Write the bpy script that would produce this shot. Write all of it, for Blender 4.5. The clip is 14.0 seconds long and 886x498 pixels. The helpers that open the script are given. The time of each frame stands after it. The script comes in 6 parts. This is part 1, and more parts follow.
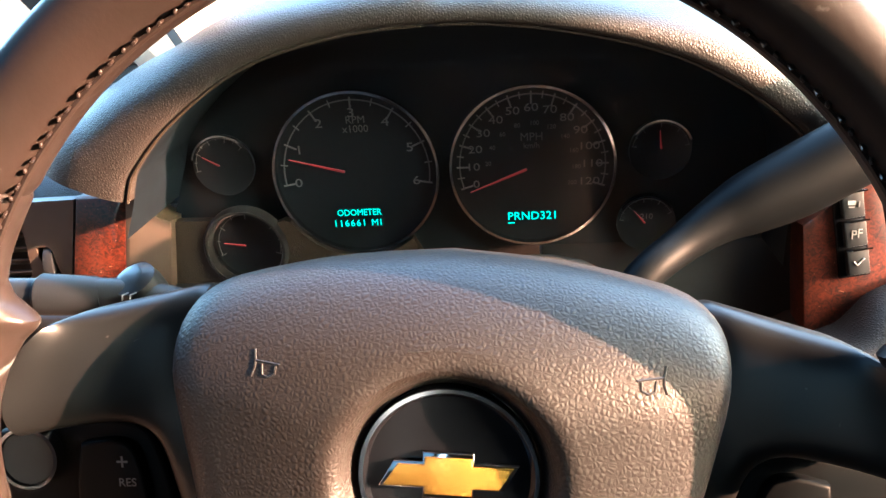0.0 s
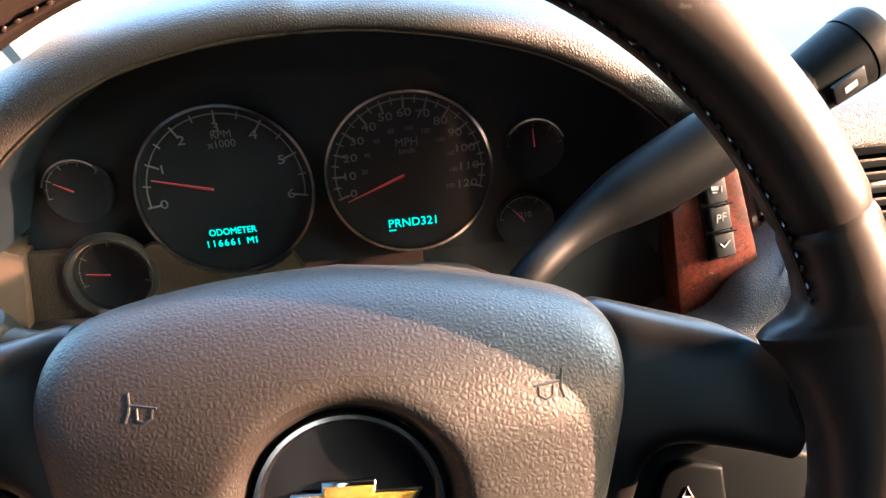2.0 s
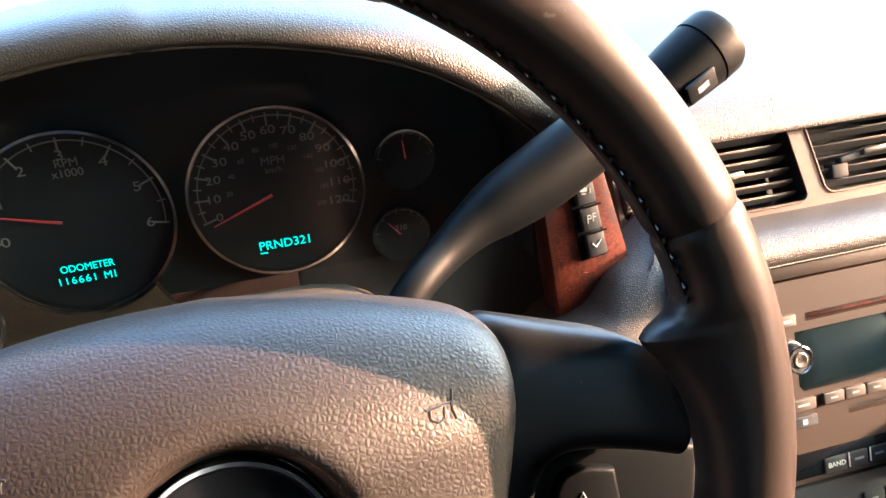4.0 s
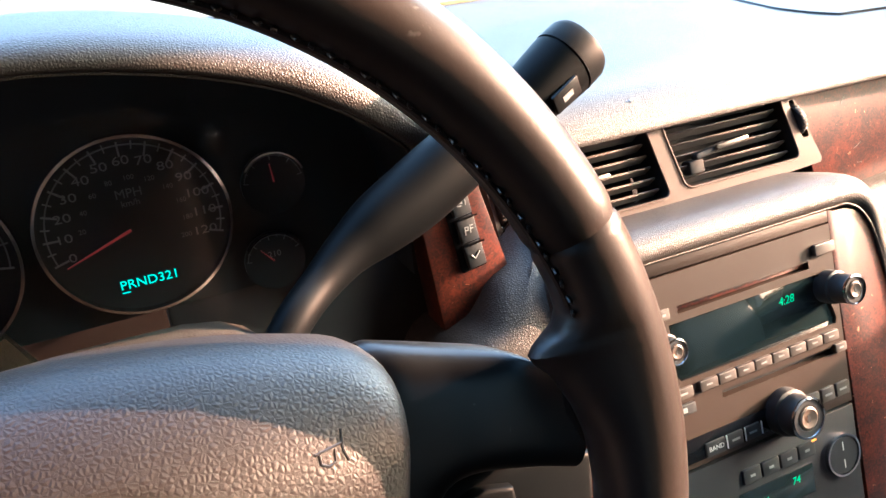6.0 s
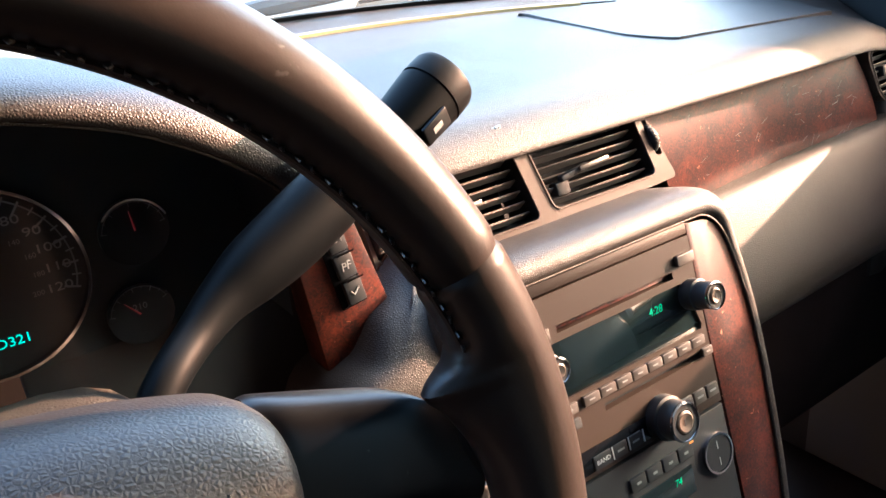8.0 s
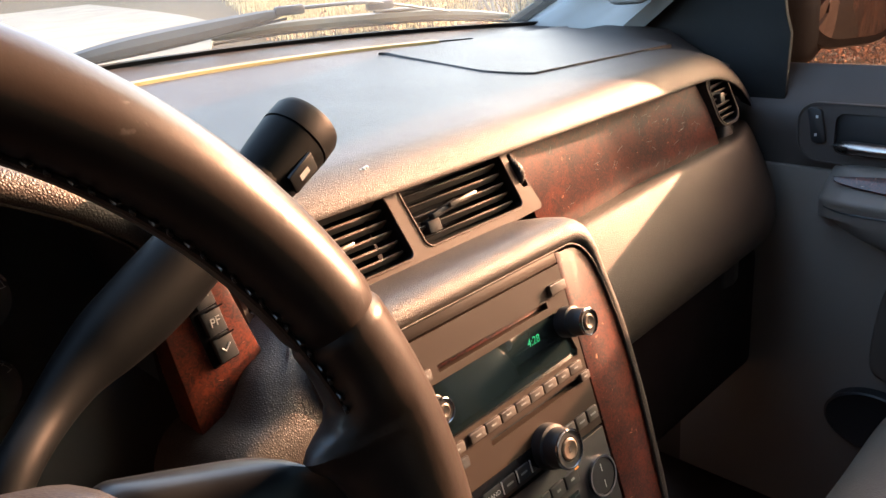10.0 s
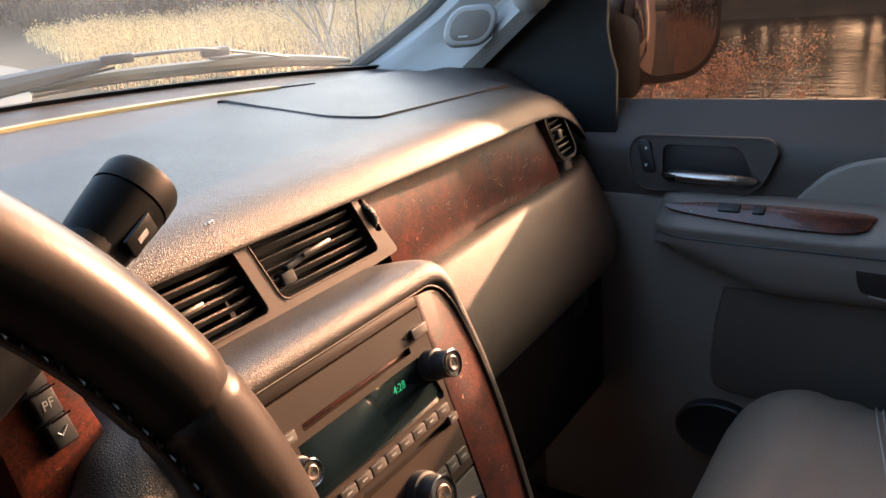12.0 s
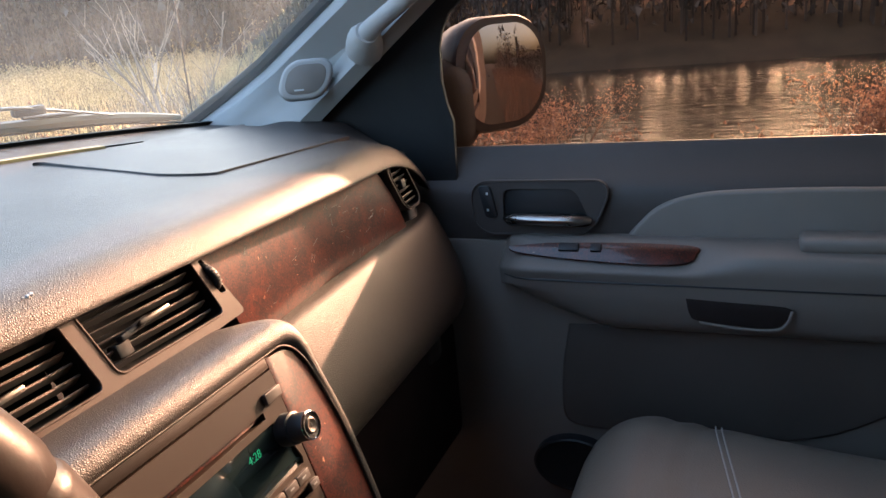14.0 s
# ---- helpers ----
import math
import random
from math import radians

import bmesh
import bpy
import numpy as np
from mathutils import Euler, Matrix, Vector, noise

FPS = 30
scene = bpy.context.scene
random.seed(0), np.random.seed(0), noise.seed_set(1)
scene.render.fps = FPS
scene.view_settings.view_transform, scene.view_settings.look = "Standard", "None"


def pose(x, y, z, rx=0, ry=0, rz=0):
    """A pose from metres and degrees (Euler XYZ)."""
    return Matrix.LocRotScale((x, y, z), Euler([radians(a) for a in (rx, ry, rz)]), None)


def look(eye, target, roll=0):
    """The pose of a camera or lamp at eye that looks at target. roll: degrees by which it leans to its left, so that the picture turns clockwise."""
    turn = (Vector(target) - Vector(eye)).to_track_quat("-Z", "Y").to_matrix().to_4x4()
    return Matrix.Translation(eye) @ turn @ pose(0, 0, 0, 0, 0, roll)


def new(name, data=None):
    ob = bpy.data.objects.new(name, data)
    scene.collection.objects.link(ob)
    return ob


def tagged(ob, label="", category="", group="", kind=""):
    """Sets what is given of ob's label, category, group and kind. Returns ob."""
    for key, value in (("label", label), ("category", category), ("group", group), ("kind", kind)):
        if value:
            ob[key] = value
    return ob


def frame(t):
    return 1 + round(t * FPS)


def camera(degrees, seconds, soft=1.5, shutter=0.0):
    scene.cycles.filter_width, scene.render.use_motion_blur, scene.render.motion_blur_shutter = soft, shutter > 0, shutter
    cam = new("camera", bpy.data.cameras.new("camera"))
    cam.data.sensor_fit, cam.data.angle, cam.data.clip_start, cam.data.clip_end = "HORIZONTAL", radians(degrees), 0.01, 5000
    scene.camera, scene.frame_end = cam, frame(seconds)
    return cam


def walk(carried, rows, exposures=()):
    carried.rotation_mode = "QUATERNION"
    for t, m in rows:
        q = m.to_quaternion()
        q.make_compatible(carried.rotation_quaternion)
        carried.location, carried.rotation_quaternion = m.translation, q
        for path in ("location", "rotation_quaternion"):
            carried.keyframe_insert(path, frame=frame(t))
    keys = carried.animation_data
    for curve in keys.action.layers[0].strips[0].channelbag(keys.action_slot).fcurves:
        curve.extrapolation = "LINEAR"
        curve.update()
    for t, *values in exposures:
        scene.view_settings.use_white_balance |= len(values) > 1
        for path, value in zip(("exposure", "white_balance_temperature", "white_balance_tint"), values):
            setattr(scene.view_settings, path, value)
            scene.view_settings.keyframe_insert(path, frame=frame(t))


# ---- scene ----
cam = camera(59.3, 14.0)

PATH = [
    (0, (-0.366, -0.247, 1.376), (-0.577, 1.582, 0.595), -4.4),
    (0.5, (-0.365, -0.244, 1.377), (-0.504, 1.589, 0.591), -4.6),
    (1, (-0.367, -0.241, 1.375), (-0.428, 1.596, 0.588), -4.7),
    (1.5, (-0.368, -0.237, 1.375), (-0.35, 1.599, 0.584), -4.8),
    (2, (-0.368, -0.235, 1.376), (-0.272, 1.596, 0.577), -5.0),
    (2.5, (-0.369, -0.233, 1.375), (-0.193, 1.592, 0.575), -5.0),
    (3, (-0.368, -0.229, 1.376), (-0.115, 1.585, 0.573), -5.0),
    (5.5, (-0.366, -0.213, 1.376), (0.274, 1.501, 0.567), -5.3),
    (6, (-0.363, -0.209, 1.377), (0.347, 1.476, 0.566), -5.4),
    (6.5, (-0.363, -0.206, 1.379), (0.426, 1.445, 0.571), -5.4),
    (7, (-0.362, -0.206, 1.379), (0.498, 1.414, 0.581), -5.4),
    (7.5, (-0.363, -0.202, 1.379), (0.575, 1.378, 0.592), -5.4),
    (8, (-0.362, -0.2, 1.378), (0.647, 1.344, 0.605), -5.4),
    (10.5, (-0.353, -0.188, 1.38), (0.999, 1.106, 0.676), -5.3),
    (11, (-0.351, -0.185, 1.378), (1.072, 1.041, 0.691), -5.3),
    (11.5, (-0.349, -0.181, 1.379), (1.138, 0.976, 0.707), -5.3),
    (12, (-0.346, -0.18, 1.381), (1.202, 0.903, 0.724), -5.3),
    (12.5, (-0.344, -0.177, 1.379), (1.267, 0.823, 0.744), -5.2),
    (13, (-0.341, -0.174, 1.379), (1.325, 0.744, 0.762), -5.2),
    (13.5, (-0.339, -0.172, 1.379), (1.379, 0.661, 0.785), -5.2),
    (14, (-0.337, -0.169, 1.376), (1.433, 0.574, 0.812), -5.3),
]
walk(cam, [(t, look(eye, target, roll)) for t, eye, target, roll in PATH],
     exposures=[(0.0, 5.5, 5400, -9), (3.0, 5.5, 5450, -8), (6.5, 5.0, 5250, -6), (8.0, 4.8, 5400, -4), (10.5, 4.25, 6700, 2), (12.5, 4.0, 6400, 2), (14.0, 3.95, 6200, 2)])

# ---- light ----
SUN_EL, SUN_AZ = 14.6, 101.3      # degrees above the horizon; degrees to the right of straight ahead
sun_dir = Vector((math.sin(radians(SUN_AZ)) * math.cos(radians(SUN_EL)), math.cos(radians(SUN_AZ)) * math.cos(radians(SUN_EL)), math.sin(radians(SUN_EL))))
sun = new("sun", bpy.data.lights.new("sun", "SUN"))
sun.data.energy, sun.data.angle, sun.data.color = 2.0, radians(0.6), (1.0, 0.488, 0.300)
sun.rotation_euler = sun_dir.to_track_quat("Z", "Y").to_euler()
world = bpy.data.worlds.new("world")
scene.world = world
world.use_nodes = True
wn = world.node_tree.nodes
sky = wn.new("ShaderNodeTexSky")
sky.sky_type, sky.sun_disc = "NISHITA", False
sky.sun_elevation, sky.sun_rotation = radians(SUN_EL), radians(SUN_AZ)
sky.air_density, sky.dust_density, sky.ozone_density = 0.8, 6.5, 1.2
wn["Background"].inputs["Strength"].default_value = 0.15
world.node_tree.links.new(sky.outputs[0], wn["Background"].inputs["Color"])


# ---- materials ----
def material(name, base, rough=0.5, metal=0.0, spec=0.5, coat=0.0, second=None, vary=(30.0, 0.3), grain=None, pebble=None, bump=0.3, scratch=0.0,
             island=False, emit=0.0, stretch=(1, 1, 1), sheen=0.0, thin=0.0, wear=None):
    """base/second: two tones mixed by noise at a large scale; grain: fine noise bump (size in 1/m); pebble: leather cells (1/m)."""
    m = bpy.data.materials.new(name)
    m.use_nodes = True
    nt = m.node_tree
    N, L = nt.nodes, nt.links
    b = N["Principled BSDF"]
    co = N.new("ShaderNodeTexCoord")
    mp = N.new("ShaderNodeMapping")
    mp.inputs["Scale"].default_value = stretch
    L.new(co.outputs["Object"], mp.inputs[0])
    if second is None:
        second = tuple(c * 0.82 for c in base)
    big = N.new("ShaderNodeTexNoise")
    big.inputs["Scale"].default_value, big.inputs["Detail"].default_value = vary[0], 5
    L.new(mp.outputs[0], big.inputs["Vector"])
    ramp = N.new("ShaderNodeValToRGB")
    ramp.color_ramp.elements[0].position, ramp.color_ramp.elements[1].position = 0.5 - vary[1], 0.5 + vary[1]
    ramp.color_ramp.elements[0].color, ramp.color_ramp.elements[1].color = (*base, 1), (*second, 1)
    L.new(big.outputs["Fac"], ramp.inputs[0])
    colour = ramp.outputs[0]
    if island:
        geo = N.new("ShaderNodeNewGeometry")
        hsv = N.new("ShaderNodeHueSaturation")
        mr = N.new("ShaderNodeMapRange")
        mr.inputs[3].default_value, mr.inputs[4].default_value = 0.55, 1.45
        L.new(geo.outputs["Random Per Island"], mr.inputs[0])
        L.new(mr.outputs[0], hsv.inputs["Value"])
        L.new(colour, hsv.inputs["Color"])
        colour = hsv.outputs[0]
    if wear:
        # scuffs: pale worn spots of their own shape
        wn2, wr, wm = N.new("ShaderNodeTexNoise"), N.new("ShaderNodeMapRange"), N.new("ShaderNodeMix")
        wn2.inputs["Scale"].default_value, wn2.inputs["Detail"].default_value, wn2.inputs["Distortion"].default_value = wear[0], 8, 0.8
        L.new(mp.outputs[0], wn2.inputs["Vector"])
        wr.inputs[1].default_value, wr.inputs[2].default_value, wr.inputs[4].default_value = wear[1], wear[1] + 0.05, 0.8
        L.new(wn2.outputs["Fac"], wr.inputs[0])
        wm.data_type = "RGBA"
        L.new(wr.outputs[0], wm.inputs["Factor"])
        L.new(colour, wm.inputs[6])
        wm.inputs[7].default_value = (*wear[2], 1)
        colour = wm.outputs[2]
    L.new(colour, b.inputs["Base Color"])
    rr = N.new("ShaderNodeMapRange")
    rr.inputs[3].default_value, rr.inputs[4].default_value = max(0.02, rough * 0.85), min(1.0, rough * 1.15)
    L.new(big.outputs["Fac"], rr.inputs[0])
    L.new(rr.outputs[0], b.inputs["Roughness"])
    b.inputs["Metallic"].default_value = metal
    b.inputs["Specular IOR Level"].default_value = spec
    b.inputs["Coat Weight"].default_value = coat
    b.inputs["Coat Roughness"].default_value = 0.04
    b.inputs["Sheen Weight"].default_value, b.inputs["Sheen Roughness"].default_value = sheen, 0.45
    height = None
    if pebble:
        vo = N.new("ShaderNodeTexVoronoi")
        vo.feature = "DISTANCE_TO_EDGE"
        warp = N.new("ShaderNodeTexNoise")
        warp.inputs["Scale"].default_value = pebble * 0.6
        mix = N.new("ShaderNodeVectorMath")
        mix.operation = "MULTIPLY_ADD"
        mix.inputs[1].default_value = (0.5 / pebble,) * 3
        L.new(warp.outputs["Color"], mix.inputs[0])
        L.new(mp.outputs[0], mix.inputs[2])
        L.new(mp.outputs[0], warp.inputs["Vector"])
        L.new(mix.outputs[0], vo.inputs["Vector"])
        vo.inputs["Scale"].default_value = pebble
        mr2 = N.new("ShaderNodeMapRange")
        mr2.interpolation_type = "SMOOTHSTEP"
        mr2.inputs[2].default_value = 0.46
        L.new(vo.outputs["Distance"], mr2.inputs[0])
        height = mr2.outputs[0]
    if grain:
        fine = N.new("ShaderNodeTexNoise")
        fine.inputs["Scale"].default_value, fine.inputs["Detail"].default_value = grain, 3
        L.new(mp.outputs[0], fine.inputs["Vector"])
        if height is None:
            height = fine.outputs["Fac"]
        else:
            add = N.new("ShaderNodeMath")
            add.operation = "MULTIPLY_ADD"
            add.inputs[1].default_value = 0.22
            L.new(fine.outputs["Fac"], add.inputs[0])
            L.new(height, add.inputs[2])
            height = add.outputs[0]
    if height is not None:
        bp = N.new("ShaderNodeBump")
        bp.inputs["Strength"].default_value = bump
        bp.inputs["Distance"].default_value = 0.6 / (pebble or grain)
        L.new(height, bp.inputs["Height"])
        L.new(bp.outputs[0], b.inputs["Normal"])
    if scratch:
        wv = N.new("ShaderNodeTexNoise")
        wv.inputs["Scale"].default_value, wv.inputs["Detail"].default_value = 60, 6
        ms = N.new("ShaderNodeMapping")
        ms.inputs["Rotation"].default_value, ms.inputs["Scale"].default_value = (0, 0.6, 0), (0.15, 1, 4)
        L.new(co.outputs["Object"], ms.inputs[0])
        L.new(ms.outputs[0], wv.inputs["Vector"])
        r2 = N.new("ShaderNodeMapRange")
        r2.inputs[1].default_value, r2.inputs[2].default_value, r2.inputs[3].default_value, r2.inputs[4].default_value = 0.58, 0.72, 0.04, scratch
        L.new(wv.outputs["Fac"], r2.inputs[0])
        L.new(r2.outputs[0], b.inputs["Coat Roughness"])
    if thin:
        tl, mx = N.new("ShaderNodeBsdfTranslucent"), N.new("ShaderNodeMixShader")
        mx.inputs[0].default_value = thin
        L.new(colour, tl.inputs[0])
        L.new(b.outputs[0], mx.inputs[1])
        L.new(tl.outputs[0], mx.inputs[2])
        L.new(mx.outputs[0], N["Material Output"].inputs[0])
    if emit:
        L.new(colour, b.inputs["Emission Color"])
        b.inputs["Emission Strength"].default_value = emit
    return m


def glass(name, gloss=1.0, tint=(1, 1, 1), dust=0.0):
    m = bpy.data.materials.new(name)
    m.use_nodes = True
    nt = m.node_tree
    nt.nodes.remove(nt.nodes["Principled BSDF"])
    out = nt.nodes["Material Output"]
    tr, gl, mx, fr = (nt.nodes.new(i) for i in ("ShaderNodeBsdfTransparent", "ShaderNodeBsdfGlossy", "ShaderNodeMixShader", "ShaderNodeFresnel"))
    tr.inputs[0].default_value = (*tint, 1)
    gl.inputs["Roughness"].default_value = 0.01
    mul = nt.nodes.new("ShaderNodeMath")
    mul.operation = "MULTIPLY"
    mul.inputs[1].default_value = gloss
    fr.inputs[0].default_value = 1.45
    nt.links.new(fr.outputs[0], mul.inputs[0])
    nt.links.new(mul.outputs[0], mx.inputs[0])
    nt.links.new(tr.outputs[0], mx.inputs[1])
    nt.links.new(gl.outputs[0], mx.inputs[2])
    top = mx.outputs[0]
    if dust:
        # a thin film of dust that scatters light both ways, patchy
        no, co, mr = (nt.nodes.new(i) for i in ("ShaderNodeTexNoise", "ShaderNodeTexCoord", "ShaderNodeMapRange"))
        no.inputs["Scale"].default_value, no.inputs["Detail"].default_value = 7.0, 8
        nt.links.new(co.outputs["Object"], no.inputs["Vector"])
        mr.inputs[1].default_value, mr.inputs[2].default_value = 0.3, 0.75
        mr.inputs[3].default_value, mr.inputs[4].default_value = dust * 0.6, dust * 1.5
        nt.links.new(no.outputs["Fac"], mr.inputs[0])
        tl, df, half, mix = (nt.nodes.new(i) for i in ("ShaderNodeBsdfTranslucent", "ShaderNodeBsdfDiffuse", "ShaderNodeMixShader", "ShaderNodeMixShader"))
        tl.inputs[0].default_value = df.inputs[0].default_value = (0.8, 0.78, 0.74, 1)
        nt.links.new(tl.outputs[0], half.inputs[1])
        nt.links.new(df.outputs[0], half.inputs[2])
        nt.links.new(mr.outputs[0], mix.inputs[0])
        nt.links.new(top, mix.inputs[1])
        nt.links.new(half.outputs[0], mix.inputs[2])
        top = mix.outputs[0]
    nt.links.new(top, out.inputs[0])
    return m


def burl(name):
    """Glossy red-brown burl walnut under lacquer: soft clouds, fine swirled veins and small eyes."""
    m = material(name, (0.075, 0.0130, 0.0055), 0.35, spec=0.3, coat=0.45, second=(0.010, 0.0028, 0.0020), vary=(240.0, 0.17), grain=900, bump=0.015, scratch=0.10, wear=(200.0, 0.685, (0.40, 0.20, 0.12)))
    N, L = m.node_tree.nodes, m.node_tree.links
    fine = next(n for n in N if n.bl_idname == "ShaderNodeTexNoise" and n.inputs["Scale"].default_value == 240.0)
    fine.inputs["Distortion"].default_value, fine.inputs["Detail"].default_value = 1.8, 7
    cloud = N.new("ShaderNodeTexNoise")
    cloud.inputs["Scale"].default_value, cloud.inputs["Detail"].default_value, cloud.inputs["Distortion"].default_value = 34.0, 4, 0.8
    L.new(fine.inputs["Vector"].links[0].from_socket, cloud.inputs["Vector"])
    add = N.new("ShaderNodeMath")
    add.operation = "ADD"
    half = N.new("ShaderNodeMath")
    half.operation = "MULTIPLY_ADD"
    half.inputs[1].default_value, half.inputs[2].default_value = 0.6, -0.30
    L.new(cloud.outputs["Fac"], half.inputs[0])
    L.new(half.outputs[0], add.inputs[0])
    L.new(fine.outputs["Fac"], add.inputs[1])
    ramp = next(n for n in N if n.bl_idname == "ShaderNodeValToRGB")
    L.new(add.outputs[0], ramp.inputs[0])
    ramp.color_ramp.elements[0].position, ramp.color_ramp.elements[1].position = 0.30, 0.64
    return m


M_DASH = material("soft_dash_vinyl", (0.0290, 0.0227, 0.0194), 0.45, spec=0.28, pebble=600, grain=1700, bump=0.36, vary=(9, 0.35))
M_TAN = material("lower_dash_vinyl", (0.0238, 0.0164, 0.0105), 0.55, spec=0.32, pebble=520, grain=1500, bump=0.30, vary=(9, 0.35))
M_PAD = material("airbag_pad_vinyl", (0.0098, 0.0059, 0.0042), 0.50, spec=0.50, pebble=450, grain=1900, bump=0.18, vary=(14, 0.35))
M_LEATHER = material("rim_leather", (0.0190, 0.0124, 0.0100), 0.35, spec=0.22, second=(0.0132, 0.0088, 0.0072), grain=420, bump=0.05, wear=(34.0, 0.67, (0.10, 0.095, 0.09)), vary=(26, 0.3))
M_SPOKE = material("spoke_plastic", (0.0037, 0.0035, 0.0034), 0.36, spec=0.42, grain=2400, bump=0.05, vary=(20, 0.35), wear=(70.0, 0.70, (0.12, 0.115, 0.11)))
M_TRIM = material("tan_satin_plastic", (0.0620, 0.0437, 0.0319), 0.40, spec=0.45, grain=3200, bump=0.06, vary=(16, 0.35))
M_SILVER = material("satin_silver_paint", (0.0558, 0.0369, 0.0279), 0.40, metal=0.3, grain=5000, bump=0.04, vary=(12, 0.35))
M_BLACK = material("black_plastic", (0.014, 0.014, 0.015), 0.45, spec=0.3, grain=2600, bump=0.08, vary=(20, 0.3))
M_FACE = material("dial_face_black", (0.0036, 0.0056, 0.0078), 0.5, spec=0.2, grain=3000, bump=0.03, vary=(30, 0.3))
# golden base colour stands for sun reflected off the defroster's edge
M_SUNEDGE = material("sunlit_edge_plastic", (0.20, 0.155, 0.060), 0.40, grain=2400, bump=0.05, vary=(12, 0.35))
M_SLAT = material("dark_slat_plastic", (0.0935, 0.0714, 0.0612), 0.34, grain=2600, bump=0.06, vary=(20, 0.3))
M_GLOSS = material("gloss_black", (0.005, 0.005, 0.006), 0.12, spec=0.15, coat=0.0, vary=(30, 0.3))
M_CHROME = material("chrome", (0.72, 0.72, 0.74), 0.10, metal=1.0, vary=(25, 0.3))
M_GOLD = material("gold_emblem", (0.62, 0.33, 0.06), 0.25, metal=0.75, grain=700, bump=0.15, vary=(40, 0.3))
M_PRINT = material("white_print", (0.42, 0.43, 0.42), 0.6, vary=(30, 0.3))
M_DIMPRINT = material("grey_print", (0.16, 0.165, 0.165), 0.6, vary=(30, 0.3))
M_NEEDLE = material("red_needle", (0.26, 0.018, 0.020), 0.4, vary=(30, 0.3), emit=0.008)
M_FIGURE = material("dim_dial_figure", (0.0960, 0.0984, 0.0976), 0.6, vary=(30, 0.3))
M_FAINT = material("faint_dial_figure", (0.0720, 0.0744, 0.0760), 0.6, vary=(30, 0.3))
M_DOORLOW = material("door_pocket_vinyl", (0.0700, 0.0570, 0.0480), 0.55, spec=0.4, pebble=700, grain=2600, bump=0.18, vary=(8, 0.35))
M_VFD = material("teal_display_glow", (0.04, 0.80, 0.62), 0.5, vary=(30, 0.3), emit=0.045)
M_CLOCK = material("green_clock_glow", (0.04, 0.60, 0.26), 0.5, vary=(30, 0.3), emit=0.014)
M_AMBER = material("amber_glow", (0.9, 0.25, 0.03), 0.5, vary=(30, 0.3), emit=0.06)
M_DISPLAY = material("smoked_display", (0.006, 0.009, 0.009), 0.06, coat=0.8, vary=(30, 0.3))
M_BURL = burl("burl_walnut")
M_BUTTON = material("warm_grey_button", (0.0262, 0.0178, 0.0136), 0.45, grain=2600, bump=0.06, vary=(30, 0.3))
M_RADIO = material("radio_bezel", (0.0211, 0.0117, 0.0075), 0.42, spec=0.28, grain=3000, bump=0.05, vary=(14, 0.35))
M_DOORUP = material("door_upper_vinyl", (0.0469, 0.0391, 0.0352), 0.52, spec=0.24, pebble=700, grain=2600, bump=0.22, vary=(8, 0.35))
M_DOOR = material("door_grey_vinyl", (0.1368, 0.1163, 0.0997), 0.52, spec=0.4, pebble=700, grain=2600, bump=0.18, vary=(8, 0.35))
M_SEAT = material("seat_leather", (0.1492, 0.1293, 0.1048), 0.46, spec=0.4, pebble=260, grain=600, bump=0.16, vary=(7, 0.3))
M_SEATTHREAD = material("pale_thread", (0.30, 0.29, 0.27), 0.7, grain=2000, bump=0.3, vary=(100, 0.3))
M_PILLAR = material("pillar_grey_trim", (0.2640, 0.2536, 0.2416), 0.60, spec=0.35, grain=1800, bump=0.10, vary=(8, 0.35))
M_CARPET = material("carpet", (0.022, 0.016, 0.014), 0.95, spec=0.1, grain=900, bump=0.8, vary=(20, 0.35))
# dark colour for unseen walls, chosen to soak up bounced light
M_LIGHTCUT = material("light_cut_lining", (0.045, 0.038, 0.034), 0.8, spec=0.2, grain=1200, bump=0.2, vary=(8, 0.35))
M_HEADLINER = material("headliner_fabric", (0.19, 0.178, 0.165), 0.95, spec=0.1, grain=1500, bump=0.3, vary=(8, 0.35))
M_RUBBER = material("black_rubber", (0.009, 0.009, 0.009), 0.75, spec=0.2, grain=900, bump=0.2, vary=(20, 0.35))
M_PAINT = material("silver_blue_car_paint", (0.26, 0.27, 0.29), 0.22, metal=0.3, coat=1.0, vary=(3, 0.4))
M_DARKPAINT = material("dark_mirror_shell", (0.0050, 0.0040, 0.0036), 0.35, spec=0.3, vary=(6, 0.3))
M_MIRROR = material("mirror_glass", (0.29, 0.29, 0.30), 0.02, metal=1.0, vary=(6, 0.3))
M_ROAD = material("pale_gravel", (0.1566, 0.1404, 0.1188), 0.95, spec=0.1, second=(0.1080, 0.0945, 0.0810), vary=(0.6, 0.3), grain=40, bump=0.6)
M_EARTH = material("dry_earth", (0.0480, 0.0352, 0.0240), 0.95, spec=0.1, second=(0.0760, 0.0560, 0.0352), vary=(0.8, 0.25), grain=14, bump=0.7)
M_GRASS = material("dry_golden_grass", (0.4844, 0.3678, 0.1973), 0.75, spec=0.15, second=(0.3050, 0.2242, 0.1346), vary=(0.45, 0.18), island=True, thin=0.25)
M_REED = material("russet_weed", (0.2295, 0.1487, 0.1105), 0.75, spec=0.15, second=(0.1105, 0.0638, 0.0425), vary=(0.8, 0.25), island=True, thin=0.38)
M_TWIG = material("bare_twig_bark", (0.2040, 0.1700, 0.1403), 0.85, spec=0.15, second=(0.2210, 0.1700, 0.1275), vary=(1.2, 0.3), island=True)
M_NEEDLES = material("conifer_needles", (0.020, 0.034, 0.018), 0.8, spec=0.15, vary=(1.0, 0.3), island=True)
